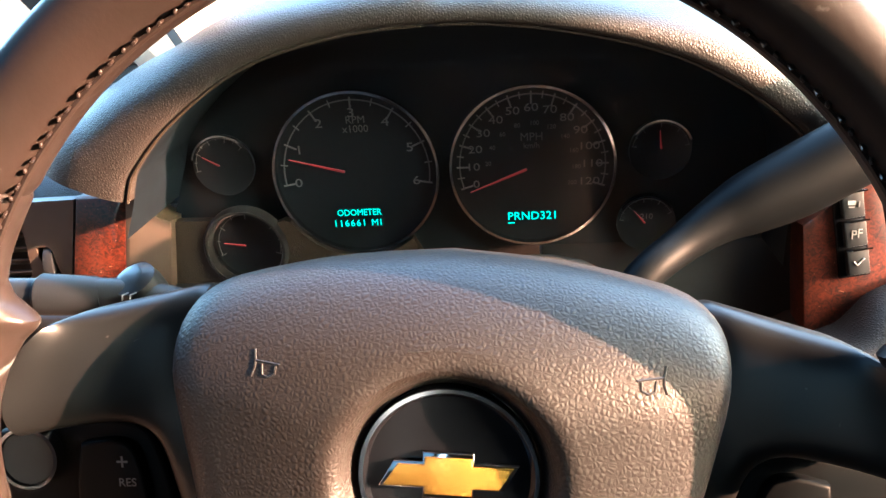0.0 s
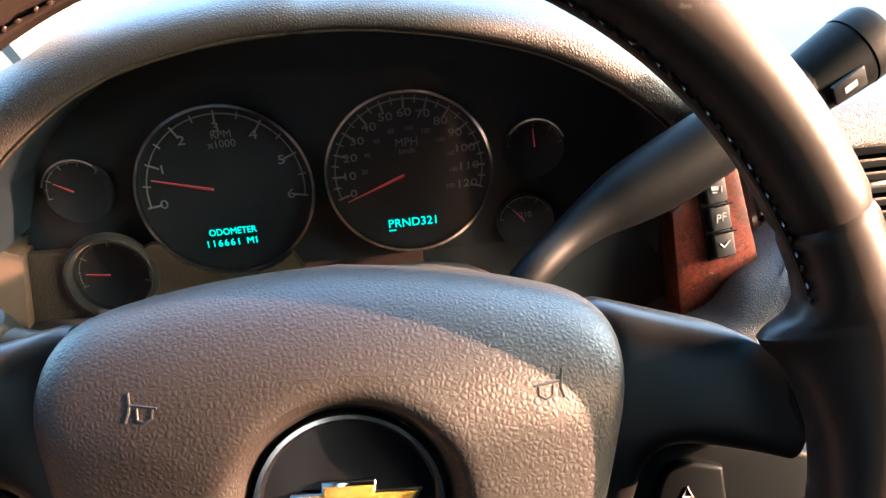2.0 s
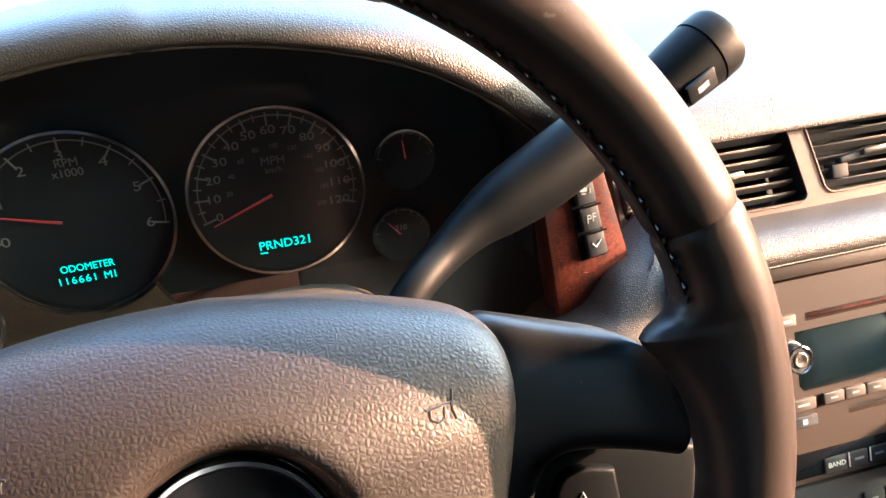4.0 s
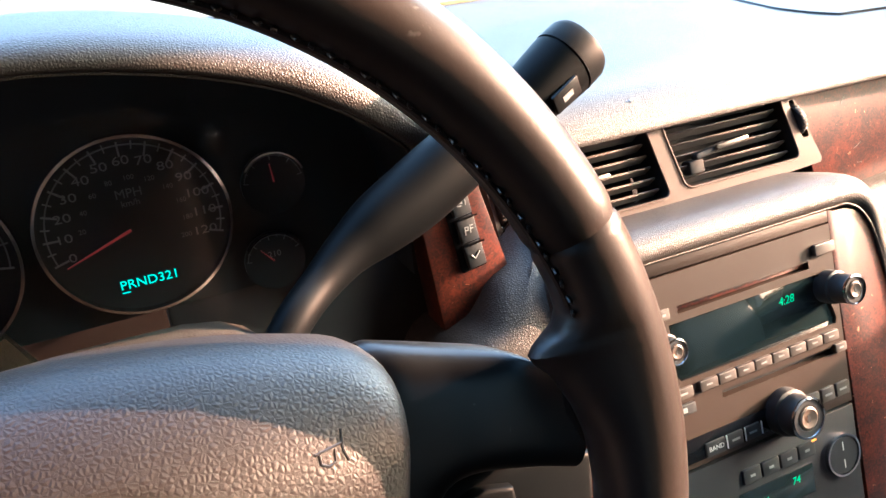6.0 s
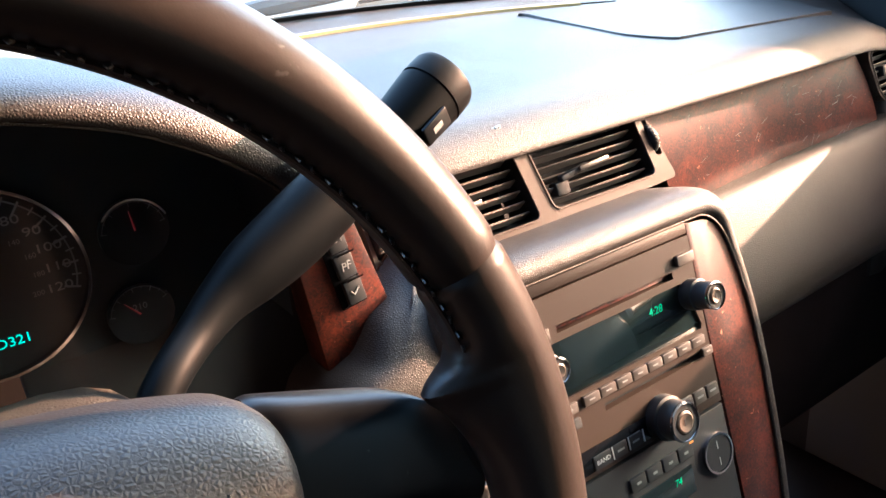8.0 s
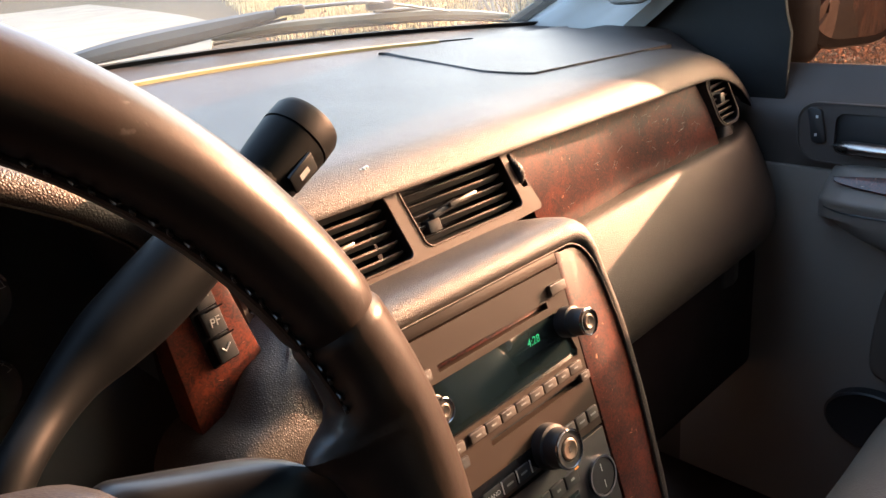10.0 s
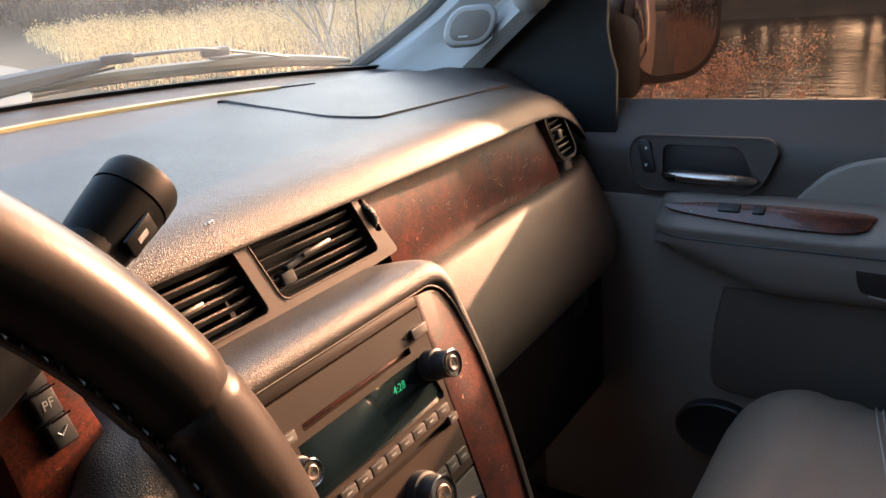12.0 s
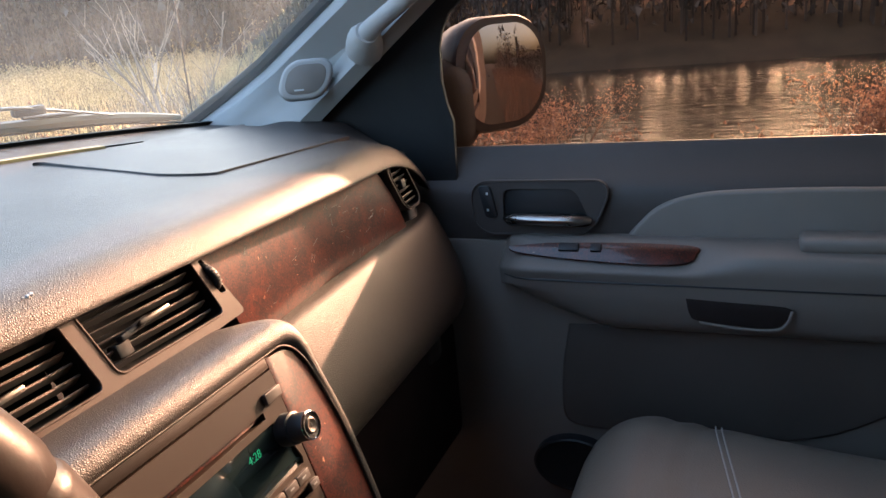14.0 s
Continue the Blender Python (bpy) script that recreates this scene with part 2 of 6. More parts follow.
M_BRUSH = material("far_brush", (0.0640, 0.0528, 0.0432), 0.9, spec=0.1, second=(0.0840, 0.0640, 0.0496), vary=(0.12, 0.25), island=True)
# grey-green woods, with pale glare haze mixed into the base colours
M_WOODS = material("haze_lightened_woods", (0.0666, 0.0768, 0.0589), 0.9, spec=0.1, second=(0.1280, 0.1178, 0.0870), vary=(0.05, 0.2), island=True)
M_DIALRING = material("dark_chrome", (0.48, 0.49, 0.52), 0.13, metal=1.0, vary=(25, 0.3))
# black wiper with the low sun's straw light put into its colour
M_SUNWIPER = material("sunlit_wiper", (0.0510, 0.0480, 0.0330), 0.35, spec=0.5, grain=900, bump=0.1, vary=(12, 0.3))
M_WATER = material("lake_water", (0.012, 0.010, 0.0085), 0.16, spec=0.20, second=(0.018, 0.0155, 0.013), vary=(0.2, 0.3), grain=3.2, bump=0.22, stretch=(1.0, 0.4, 1))
M_ARM = material("gear_arm_black", (0.0017, 0.0018, 0.0020), 0.50, spec=0.07, grain=2600, bump=0.06, vary=(20, 0.3))
M_LEVER = material("lever_grey", (0.013, 0.0135, 0.015), 0.42, spec=0.3, grain=2600, bump=0.06, vary=(14, 0.3))
M_DULL = material("dark_satin_metal", (0.16, 0.145, 0.13), 0.30, metal=1.0, vary=(25, 0.3))
M_METAL = material("dull_metal", (0.30, 0.28, 0.26), 0.28, metal=1.0, vary=(25, 0.3))
M_WIPER = material("wiper_black", (0.018, 0.018, 0.016), 0.35, spec=0.5, grain=900, bump=0.1, vary=(12, 0.3))
M_GLASS = glass("clear_glass", 0.45, dust=0.062)
# red-brown tint puts the warm, sunlit haze into the glass colour
M_SIDEGLASS = glass("haze_tinted_side_glass", 0.5, (0.45, 0.295, 0.235))
# deep tint replaces the shade of a driver before the windows
M_DIMPANE = glass("light_dimming_glass", 0.5, (0.050, 0.062, 0.068))
M_LENS = glass("gauge_lens", 0.12)


# ---- helpers for building ----
def thing(name, label, category, m=None, group="", kind=""):
    ob = new(name)
    ob.empty_display_size = 0.05
    if m is not None:
        ob.matrix_world = m
    return tagged(ob, label, category, group, kind)


def part(name, bm, mat, parent=None, label="", smooth=True, m=None):
    me = bpy.data.meshes.new(name)
    bmesh.ops.recalc_face_normals(bm, faces=bm.faces)
    bm.to_mesh(me)
    bm.free()
    if smooth:
        me.shade_smooth()
        me.set_sharp_from_angle(angle=radians(38))
    me.materials.append(mat)
    ob = new(name, me)
    ob.parent = parent
    if m is not None:
        ob.matrix_local = m
    return tagged(ob, label)


def raw(name, verts, faces, mat, parent=None, label="", smooth=False):
    me = bpy.data.meshes.new(name)
    me.from_pydata(verts, [], faces)
    me.materials.append(mat)
    if smooth:
        me.shade_smooth()
    ob = new(name, me)
    ob.parent = parent
    return tagged(ob, label)


def rbox(w, d, h, r=0.002, seg=2, m=None, bm=None):
    """A box with rounded edges, centred, placed by m."""
    bm2 = bmesh.new()
    bmesh.ops.create_cube(bm2, size=1.0)
    bmesh.ops.scale(bm2, vec=(w, d, h), verts=bm2.verts)
    r = min(r, 0.49 * min(w, d, h))
    if r > 0:
        bmesh.ops.bevel(bm2, geom=bm2.edges[:], offset=r, segments=seg, profile=0.5, affect="EDGES")
    if m is not None:
        bm2.transform(m)
    if bm is None:
        return bm2
    tmp = bpy.data.meshes.new("tmp")
    bm2.to_mesh(tmp)
    bm2.free()
    bm.from_mesh(tmp)
    bpy.data.meshes.remove(tmp)
    return bm


def prism(outline, depth, bevel=0.002, seg=2, m=None):
    """A plate: the outline in x, y, from z = -depth to 0, with its front edge rounded."""
    bm = bmesh.new()
    top = [bm.verts.new((x, y, 0)) for x, y in outline]
    f = bm.faces.new(top)
    g = bmesh.ops.extrude_face_region(bm, geom=[f])
    vs = [v for v in g["geom"] if isinstance(v, bmesh.types.BMVert)]
    bmesh.ops.translate(bm, vec=(0, 0, -depth), verts=vs)
    if bevel > 0:
        bm.normal_update()
        es = [e for e in bm.edges if all(abs(v.co.z) < 1e-7 for v in e.verts)]
        bmesh.ops.bevel(bm, geom=es, offset=bevel, segments=seg, profile=0.5, affect="EDGES")
    if m is not None:
        bm.transform(m)
    return bm


def loft(rings, closed=True, caps=True, bm=None):
    bm = bm or bmesh.new()
    vs = [[bm.verts.new(p) for p in ring] for ring in rings]
    n = len(vs[0])
    for a, b in zip(vs, vs[1:]):
        for i in range(n if closed else n - 1):
            j = (i + 1) % n
            bm.faces.new((a[i], a[j], b[j], b[i]))
    if caps and closed:
        bm.faces.new(vs[0])
        bm.faces.new(list(reversed(vs[-1])))
    return bm


def tube(path, radii, seg=12, caps=True, flat=1.0):
    """A tube along the points of path, with a radius at each."""
    path = [Vector(p) for p in path]
    if not hasattr(radii, "__len__"):
        radii = [radii] * len(path)
    rings = []
    up = Vector((0.01, 0.02, 1)).normalized()
    for i, p in enumerate(path):
        d = (path[min(i + 1, len(path) - 1)] - path[max(i - 1, 0)]).normalized()
        if abs(d.dot(up)) > 0.95:
            up = Vector((1, 0, 0))
        a = d.cross(up).normalized()
        b = a.cross(d).normalized()
        rings.append([p + a * (math.cos(2 * math.pi * k / seg) * radii[i]) + b * (math.sin(2 * math.pi * k / seg) * radii[i] * flat) for k in range(seg)])
    return loft(rings, caps=caps)


def lathe(profile, seg=32, m=None, caps=True):
    """A body turned round local z from (radius, z) pairs."""
    rings = [[(r * math.cos(2 * math.pi * k / seg), r * math.sin(2 * math.pi * k / seg), z) for k in range(seg)] for r, z in profile]
    bm = loft(rings, caps=caps)
    if m is not None:
        bm.transform(m)
    return bm


def ring_arc(r0, r1, z0, z1, a0, a1, seg=48, m=None):
    """Part of a flat ring between two angles (degrees), with thickness."""
    rings = []
    for k in range(seg + 1):
        a = radians(a0 + (a1 - a0) * k / seg)
        c, s = math.cos(a), math.sin(a)
        rings.append([(r0 * c, r0 * s, z0), (r1 * c, r1 * s, z0), (r1 * c, r1 * s, z1), (r0 * c, r0 * s, z1)])
    if abs(a1 - a0) >= 359.9:
        rings[-1] = rings[0]
        bm = bmesh.new()
        vs = [[bm.verts.new(p) for p in r] for r in rings[:-1]]
        for i in range(len(vs)):
            a, b = vs[i], vs[(i + 1) % len(vs)]
            for j in range(4):
                bm.faces.new((a[j], a[(j + 1) % 4], b[(j + 1) % 4], b[j]))
    else:
        bm = loft(rings)
    if m is not None:
        bm.transform(m)
    return bm


def lettering(name, text, size, mat, parent, m, depth=0.0002, label="", space=1.0, shear=0.0):
    """Words in the built-in font, as a thin mesh centred at m."""
    cu = bpy.data.curves.new(name, "FONT")
    cu.body, cu.size, cu.align_x, cu.align_y, cu.extrude, cu.space_character, cu.shear = text, size, "CENTER", "CENTER", depth, space, shear
    cu.resolution_u = 3
    tmp = bpy.data.objects.new("tmp_text", cu)
    scene.collection.objects.link(tmp)
    dg = bpy.context.evaluated_depsgraph_get()
    me = bpy.data.meshes.new_from_object(tmp.evaluated_get(dg))
    bpy.data.objects.remove(tmp)
    bpy.data.curves.remove(cu)
    me.name = name
    me.materials.clear()
    me.materials.append(mat)
    ob = new(name, me)
    ob.parent = parent
    ob.matrix_local = m
    return tagged(ob, label)


def smooth_line(pts, n):
    """n points on a smooth curve through pts (any dimension)."""
    P = [np.array(p, float) for p in pts]
    P = [2 * P[0] - P[1]] + P + [2 * P[-1] - P[-2]]
    out = []
    segs = len(P) - 3
    for k in range(n):
        u = k * segs / (n - 1)
        i = min(int(u), segs - 1)
        t = u - i
        a, b, c, d = P[i:i + 4]
        out.append(tuple(0.5 * (2 * b + (c - a) * t + (2 * a - 5 * b + 4 * c - d) * t * t + (3 * b - a - 3 * c + d) * t ** 3)))
    return out


def rounded(w, h, r, n=5, cx=0.0, cy=0.0, slant=0.0):
    """Outline of a rounded rectangle in x, y; slant shifts the bottom to the right."""
    out = []
    for sx, sy, a0 in ((1, 1, 0), (-1, 1, 90), (-1, -1, 180), (1, -1, 270)):
        for k in range(n + 1):
            a = radians(a0 + 90 * k / n)
            x, y = sx * (w / 2 - r) + r * math.cos(a), sy * (h / 2 - r) + r * math.sin(a)
            out.append((cx + x - slant * (y / h), cy + y))
    return out


def plane_pose(o, right, up):
    """A pose whose x runs along right, y along up, and z out of the face towards the viewer."""
    x = Vector(right).normalized()
    y = Vector(up)
    y = (y - x * y.dot(x)).normalized()
    z = x.cross(y)
    m = Matrix((x, y, z)).transposed().to_4x4()
    m.translation = Vector(o)
    return m


def holed_plate(outline, holes, depth, m=None, bevel=0.0012):
    """A plate with openings cut through it, front at z = 0."""
    bm = bmesh.new()
    loops = []
    for poly in [outline] + holes:
        vs = [bm.verts.new((x, y, 0)) for x, y in poly]
        loops.append([bm.edges.new((vs[i], vs[(i + 1) % len(vs)])) for i in range(len(vs))])
    bmesh.ops.triangle_fill(bm, use_beauty=True, edges=[e for l in loops for e in l])
    front = bm.faces[:]
    g = bmesh.ops.extrude_face_region(bm, geom=front)
    bmesh.ops.translate(bm, vec=(0, 0, -depth), verts=[v for v in g["geom"] if isinstance(v, bmesh.types.BMVert)])
    if m is not None:
        bm.transform(m)
    return bm

# ---- the car's shell ----
CX = 0.0615          # the car's middle


def dash_back(x):
    k = ((x - CX) / 0.68) ** 2
    return 0.90 - 0.19 * k, 1.264 - 0.024 * k


def cabin():
    floor = raw("floor", [(-0.84, -2.2, 0.42), (0.90, -2.2, 0.42), (0.90, 0.95, 0.42), (-0.84, 0.95, 0.42)], [(0, 1, 2, 3)], M_CARPET)
    tagged(floor, "dark brown carpet on the cabin floor", "floor", kind="structure")
    fire = part("wall_front", rbox(1.66, 0.03, 0.80, 0.004, m=pose(CX, 0.955, 0.83)), M_CARPET)
    tagged(fire, "dark lining of the firewall under the dashboard", "wall", kind="structure")
    roof = part("ceiling", rbox(1.74, 2.3, 0.05, 0.02, m=pose(CX - 0.03, -1.02, 1.90)), M_HEADLINER)
    tagged(roof, "pale fabric headliner over the cabin", "ceiling", kind="structure")
    # unseen walls, closed at the rear to keep ambient light down
    back = part("wall_back", holed_plate([(-0.79, 0.42), (0.79, 0.42), (0.72, 1.90), (-0.72, 1.90)], [], 0.05,
                                         m=plane_pose((CX, -2.2, 0), (1, 0, 0), (0, 0, 1))), M_LIGHTCUT, smooth=False)
    tagged(back, "unseen windowless rear wall, dark to cut cabin light", "wall", kind="structure")
    # driver's side: plain wall with its window openings
    left = part("wall_left", holed_plate([(-2.2, 0.42), (0.95, 0.42), (0.95, 1.10), (0.70, 1.25), (-0.02, 1.90), (-2.2, 1.90)],
                                         [[(0.22, 1.20), (0.66, 1.20), (0.66, 1.24), (0.22, 1.62)], [(-0.58, 1.19), (0.16, 1.19), (0.16, 1.64), (-0.02, 1.79), (-0.58, 1.81)], [(-1.50, 1.19), (-0.74, 1.19), (-0.74, 1.81), (-1.50, 1.81)]], 0.06,
                                         m=plane_pose((-0.82, 0, 0), (0, 1, 0), (0, 0, 1))), M_LIGHTCUT, smooth=False)
    tagged(left, "unseen driver-side wall, dark to cut bounced light", "wall", kind="structure")
    right = part("wall_right", holed_plate([(-2.2, 0.42), (-0.62, 0.42), (-0.62, 1.90), (-2.2, 1.90)], [], 0.06,
                                           m=plane_pose((0.86, 0, 0), (0, 1, 0), (0, 0, 1))), M_LIGHTCUT, smooth=False)
    tagged(right, "unseen windowless passenger-side rear wall, dark to cut cabin light", "wall", kind="structure")
    # unseen panes that meter the fill light from the driver's side
    pane = raw("window_1", [(-0.84, -0.60, 1.17), (-0.84, 0.18, 1.17), (-0.84, 0.18, 1.66), (-0.84, -0.02, 1.82), (-0.84, -0.60, 1.83)], [(0, 1, 2, 3, 4)], M_DIMPANE)
    tagged(pane, "unseen driver's door window, darkened to limit fill light", "window", kind="structure")
    pane = raw("window_2", [(-0.84, -1.52, 1.17), (-0.84, -0.72, 1.17), (-0.84, -0.72, 1.83), (-0.84, -1.52, 1.83)], [(0, 1, 2, 3)], M_DIMPANE)
    tagged(pane, "unseen rear door window, darkened to limit fill light", "window", kind="structure")


cabin()


def a_pillar(side):
    """Sloping windscreen pillar trim; side 1 is the passenger's."""
    sx = lambda x: CX + side * (x - CX)
    rows = []
    for k in range(13):
        u = k / 12
        y, z = 0.735 - 0.90 * u, 1.225 + 0.54 * u
        xin = 0.790 - 0.165 * max(0.0, u - 0.15) - 0.42 * max(0.0, 0.15 - u) ** 1.3     # windscreen edge
        xout = 0.782 - 0.082 * u       # window edge
        w = 0.225 - 0.075 * min(1, u * 2.2) - 0.07 * max(0.0, u - 0.45)   # width along the side, broad at the foot
        rows.append([(sx(xin + 0.02), y + 0.03, z + 0.02), (sx(xin), y + 0.005, z), (sx(xin - 0.004), y - 0.012, z), (sx(xin + 0.004), y - 0.05 * w / 0.2, z),
                     (sx(xin + 0.016), y - 0.5 * w, z), (sx(xout - 0.012), y - 0.85 * w, z), (sx(xout + 0.004), y - w, z), (sx(xout + 0.02), y - w + 0.012, z), (sx(xout + 0.04), y + 0.02, z)])
    ob = part("pillar_trim", loft(rows), M_PILLAR)
    if side > 0:
        tagged(part("pillar_seal", tube([Vector(r[0]) + Vector((-0.012, -0.010, -0.006)) for r in rows], 0.012, 8), M_RUBBER), "black rubber seal beside the windscreen pillar", "seal", kind="structure")
    return tagged(ob, "smooth light grey windscreen pillar trim", "pillar trim", kind="structure")


pillar_r = a_pillar(1)
pillar_l = a_pillar(-1)


def windscreen():
    vs, fs = [], []
    n = 16
    for j in range(2):
        for i in range(n + 1):
            x = -0.66 + 1.44 * i / n
            y, z = dash_back(x)
            if j == 1:
                x = CX + (x - CX) * 0.90
                y, z = y - 0.86, z + 0.53
            vs.append((x, y + 0.012, z))
    for i in range(n):
        fs.append((i, i + 1, n + 2 + i, n + 1 + i))
    ob = raw("windscreen", vs, fs, M_GLASS, smooth=True)
    ob.visible_shadow = False
    tagged(ob, "clear, slightly dusty curved windscreen glass", "windscreen", kind="structure")
    # black painted band along the glass's lower edge
    rows = []
    for i in range(n + 1):
        x = -0.66 + 1.44 * i / n
        y, z = dash_back(x)
        rows.append([(x, y + 0.006, z - 0.004), (x, y + 0.024, z - 0.004), (x, y + 0.010, z + 0.007), (x, y - 0.004, z + 0.006)])
    tagged(part("windscreen_seal", loft(rows), M_RUBBER), "black rubber seal along the foot of the windscreen", "seal", kind="structure")


windscreen()

# ---- dashboard ----
dashboard = thing("dashboard", "two-tone grey and tan vinyl dashboard with burl wood trim", "dashboard")


def top_pad():
    rows = []
    n = 60
    for i in range(n + 1):
        x = -0.80 + 1.59 * i / n
        yb, zb = dash_back(x)
        droop = 0.070 * max(0.0, (x - 0.60) / 0.19) ** 2
        prof = smooth_line([(yb, zb), (yb - 0.12, zb - 0.008), (0.56, 1.2385), (0.46, 1.2300), (0.40, 1.2250), (0.365, 1.2228), (0.343, 1.2205), (0.328, 1.2172), (0.3165, 1.2110), (0.3080, 1.2030), (0.3030, 1.1955), (0.3005, 1.1895), (0.3030, 1.1862), (0.320, 1.1850)], 44)
        rows.append([(x, y + 0.25 * droop * max(0.0, 1 - (y - 0.30) / 0.16), z - droop * max(0.0, 1 - (y - 0.30) / 0.16)) for y, z in prof])
    bm = loft(rows, closed=False)
    part("top_pad", bm, M_DASH, dashboard, "grey grained vinyl dash top, bleached by the sky")


top_pad()


def lid():
    """Airbag lid let into the dash top, as a thin proud panel with a shadow gap round it."""
    corner = [(0.370, 0.505), (0.372, 0.470), (0.395, 0.422), (0.430, 0.413), (0.640, 0.386), (0.664, 0.392), (0.690, 0.470), (0.700, 0.580), (0.690, 0.605), (0.40, 0.665), (0.378, 0.655)]
    pts = smooth_line(corner + corner[:1], 60)[:-1]

    def top(x, y, up):
        a = (y - 0.39) / (0.60 - 0.39)
        return (x, y, 1.2250 + 0.0175 * a + up)
    bm = bmesh.new()
    c = (sum(p[0] for p in pts) / len(pts), sum(p[1] for p in pts) / len(pts))
    rings = []
    for f, up in ((1.004, -0.004), (1.0, 0.0004), (0.994, 0.0014), (0.6, 0.0016), (0.25, 0.0016)):
        rings.append([top(c[0] + (x - c[0]) * f, c[1] + (y - c[1]) * f, up) for x, y in pts])
    part("airbag_lid", loft(rings, bm=bm), M_DASH, dashboard, "flush airbag lid with a fine seam")
    path = [top(c[0] + (x - c[0]) * 1.008, c[1] + (y - c[1]) * 1.008, 0.0006) for x, y in smooth_line(corner[1:7], 40)]
    part("lid_seam", tube(path, 0.0003, 6), M_DASH, dashboard, "dark gap along the airbag lid's near edge")


lid()

def defroster():
    rows = []
    for i in range(25):
        x = -0.45 + 0.95 * i / 24
        y, z = dash_back(x)
        y, z = y - 0.135, z - 0.0085
        rows.append([(x, y - 0.007, z - 0.003), (x, y - 0.006, z + 0.0030), (x, y + 0.006, z + 0.0040), (x, y + 0.008, z - 0.003)])
    part("defroster_strip", loft(rows), M_SUNEDGE, dashboard, "defroster edge strip, coloured gold for reflected sunlight")
    rows = []
    for i in range(13):
        x = 0.36 + 0.20 * i / 12
        y, z = dash_back(x)
        rows.append([(x, y - 0.132, z - 0.009), (x, y - 0.132, z - 0.0065), (x, y - 0.122, z - 0.0060), (x, y - 0.122, z - 0.009)])
    part("defroster_slot", loft(rows), M_BLACK, dashboard, "dark defroster slot")


defroster()

LIP = smooth_line([(-0.640, 1.150), (-0.626, 1.190), (-0.613, 1.222), (-0.608, 1.236), (-0.6015, 1.2475), (-0.576, 1.2730), (-0.536, 1.2995), (-0.500, 1.3130), (-0.453, 1.3213), (-0.409, 1.3228), (-0.3714, 1.3205), (-0.3256, 1.3122),
                   (-0.280, 1.2980), (-0.246, 1.2795), (-0.222, 1.2615), (-0.2085, 1.2470), (-0.201, 1.222), (-0.198, 1.190), (-0.198, 1.150)], 73)


def cluster_hood():
    rows_out, rows_in = [], []
    n = len(LIP)
    for i, (x, z) in enumerate(LIP):
        a, b = LIP[max(i - 1, 0)], LIP[min(i + 1, n - 1)]
        tx, tz = b[0] - a[0], b[1] - a[1]
        l = math.hypot(tx, tz)
        nx, nz = -tz / l, tx / l          # outward
        s = 1.0 - 0.62 * max(0.0, nz) ** 2
        if nx > 0:
            s *= 0.80
        else:
            s *= 1.0 + 0.35 * min(1.0, max(0.0, (1.285 - z) / 0.06))
        prof = smooth_line([(0.0, 0.200), (0.0005, 0.193), (0.004, 0.1885), (0.012, 0.1868), (0.024, 0.1875), (0.037, 0.1915), (0.049, 0.202), (0.057, 0.221), (0.063, 0.255), (0.067, 0.310), (0.070, 0.42), (0.072, 0.56)], 30)
        ring = []
        for off, y in prof:
            px, pz = x + nx * off * s, z + nz * off * s
            if y > 0.28:
                f = min(1.0, (y - 0.28) / 0.28)
                f = f * f * (3 - 2 * f)
                pz = pz + (min(pz, 1.226) - pz) * f
            ring.append((px, y, pz))
        if z > (1.232 if nx > 0 else 1.222):
            rows_out.append(ring)
        if nx > 0 or z > 1.196:
            rows_in.append([(x, y, z) for y in ((0.236, 0.25, 0.28, 0.30) if nx > 0 and z < 1.205 else (0.200, 0.215, 0.25, 0.30))])
    part("cluster_hood", loft(rows_out, closed=False), M_DASH, dashboard, "grained vinyl hood arching over the gauges")
    part("hood_lining", loft(rows_in, closed=False), M_FACE, dashboard, "dark inner wall of the gauge hood")
    bead = [(x, 0.1905, z) for x, z in LIP if z > 1.225]
    part("lip_bead", tube(bead, 0.0012, 6), M_TAN, dashboard, "thin bead along the hood lip")


cluster_hood()


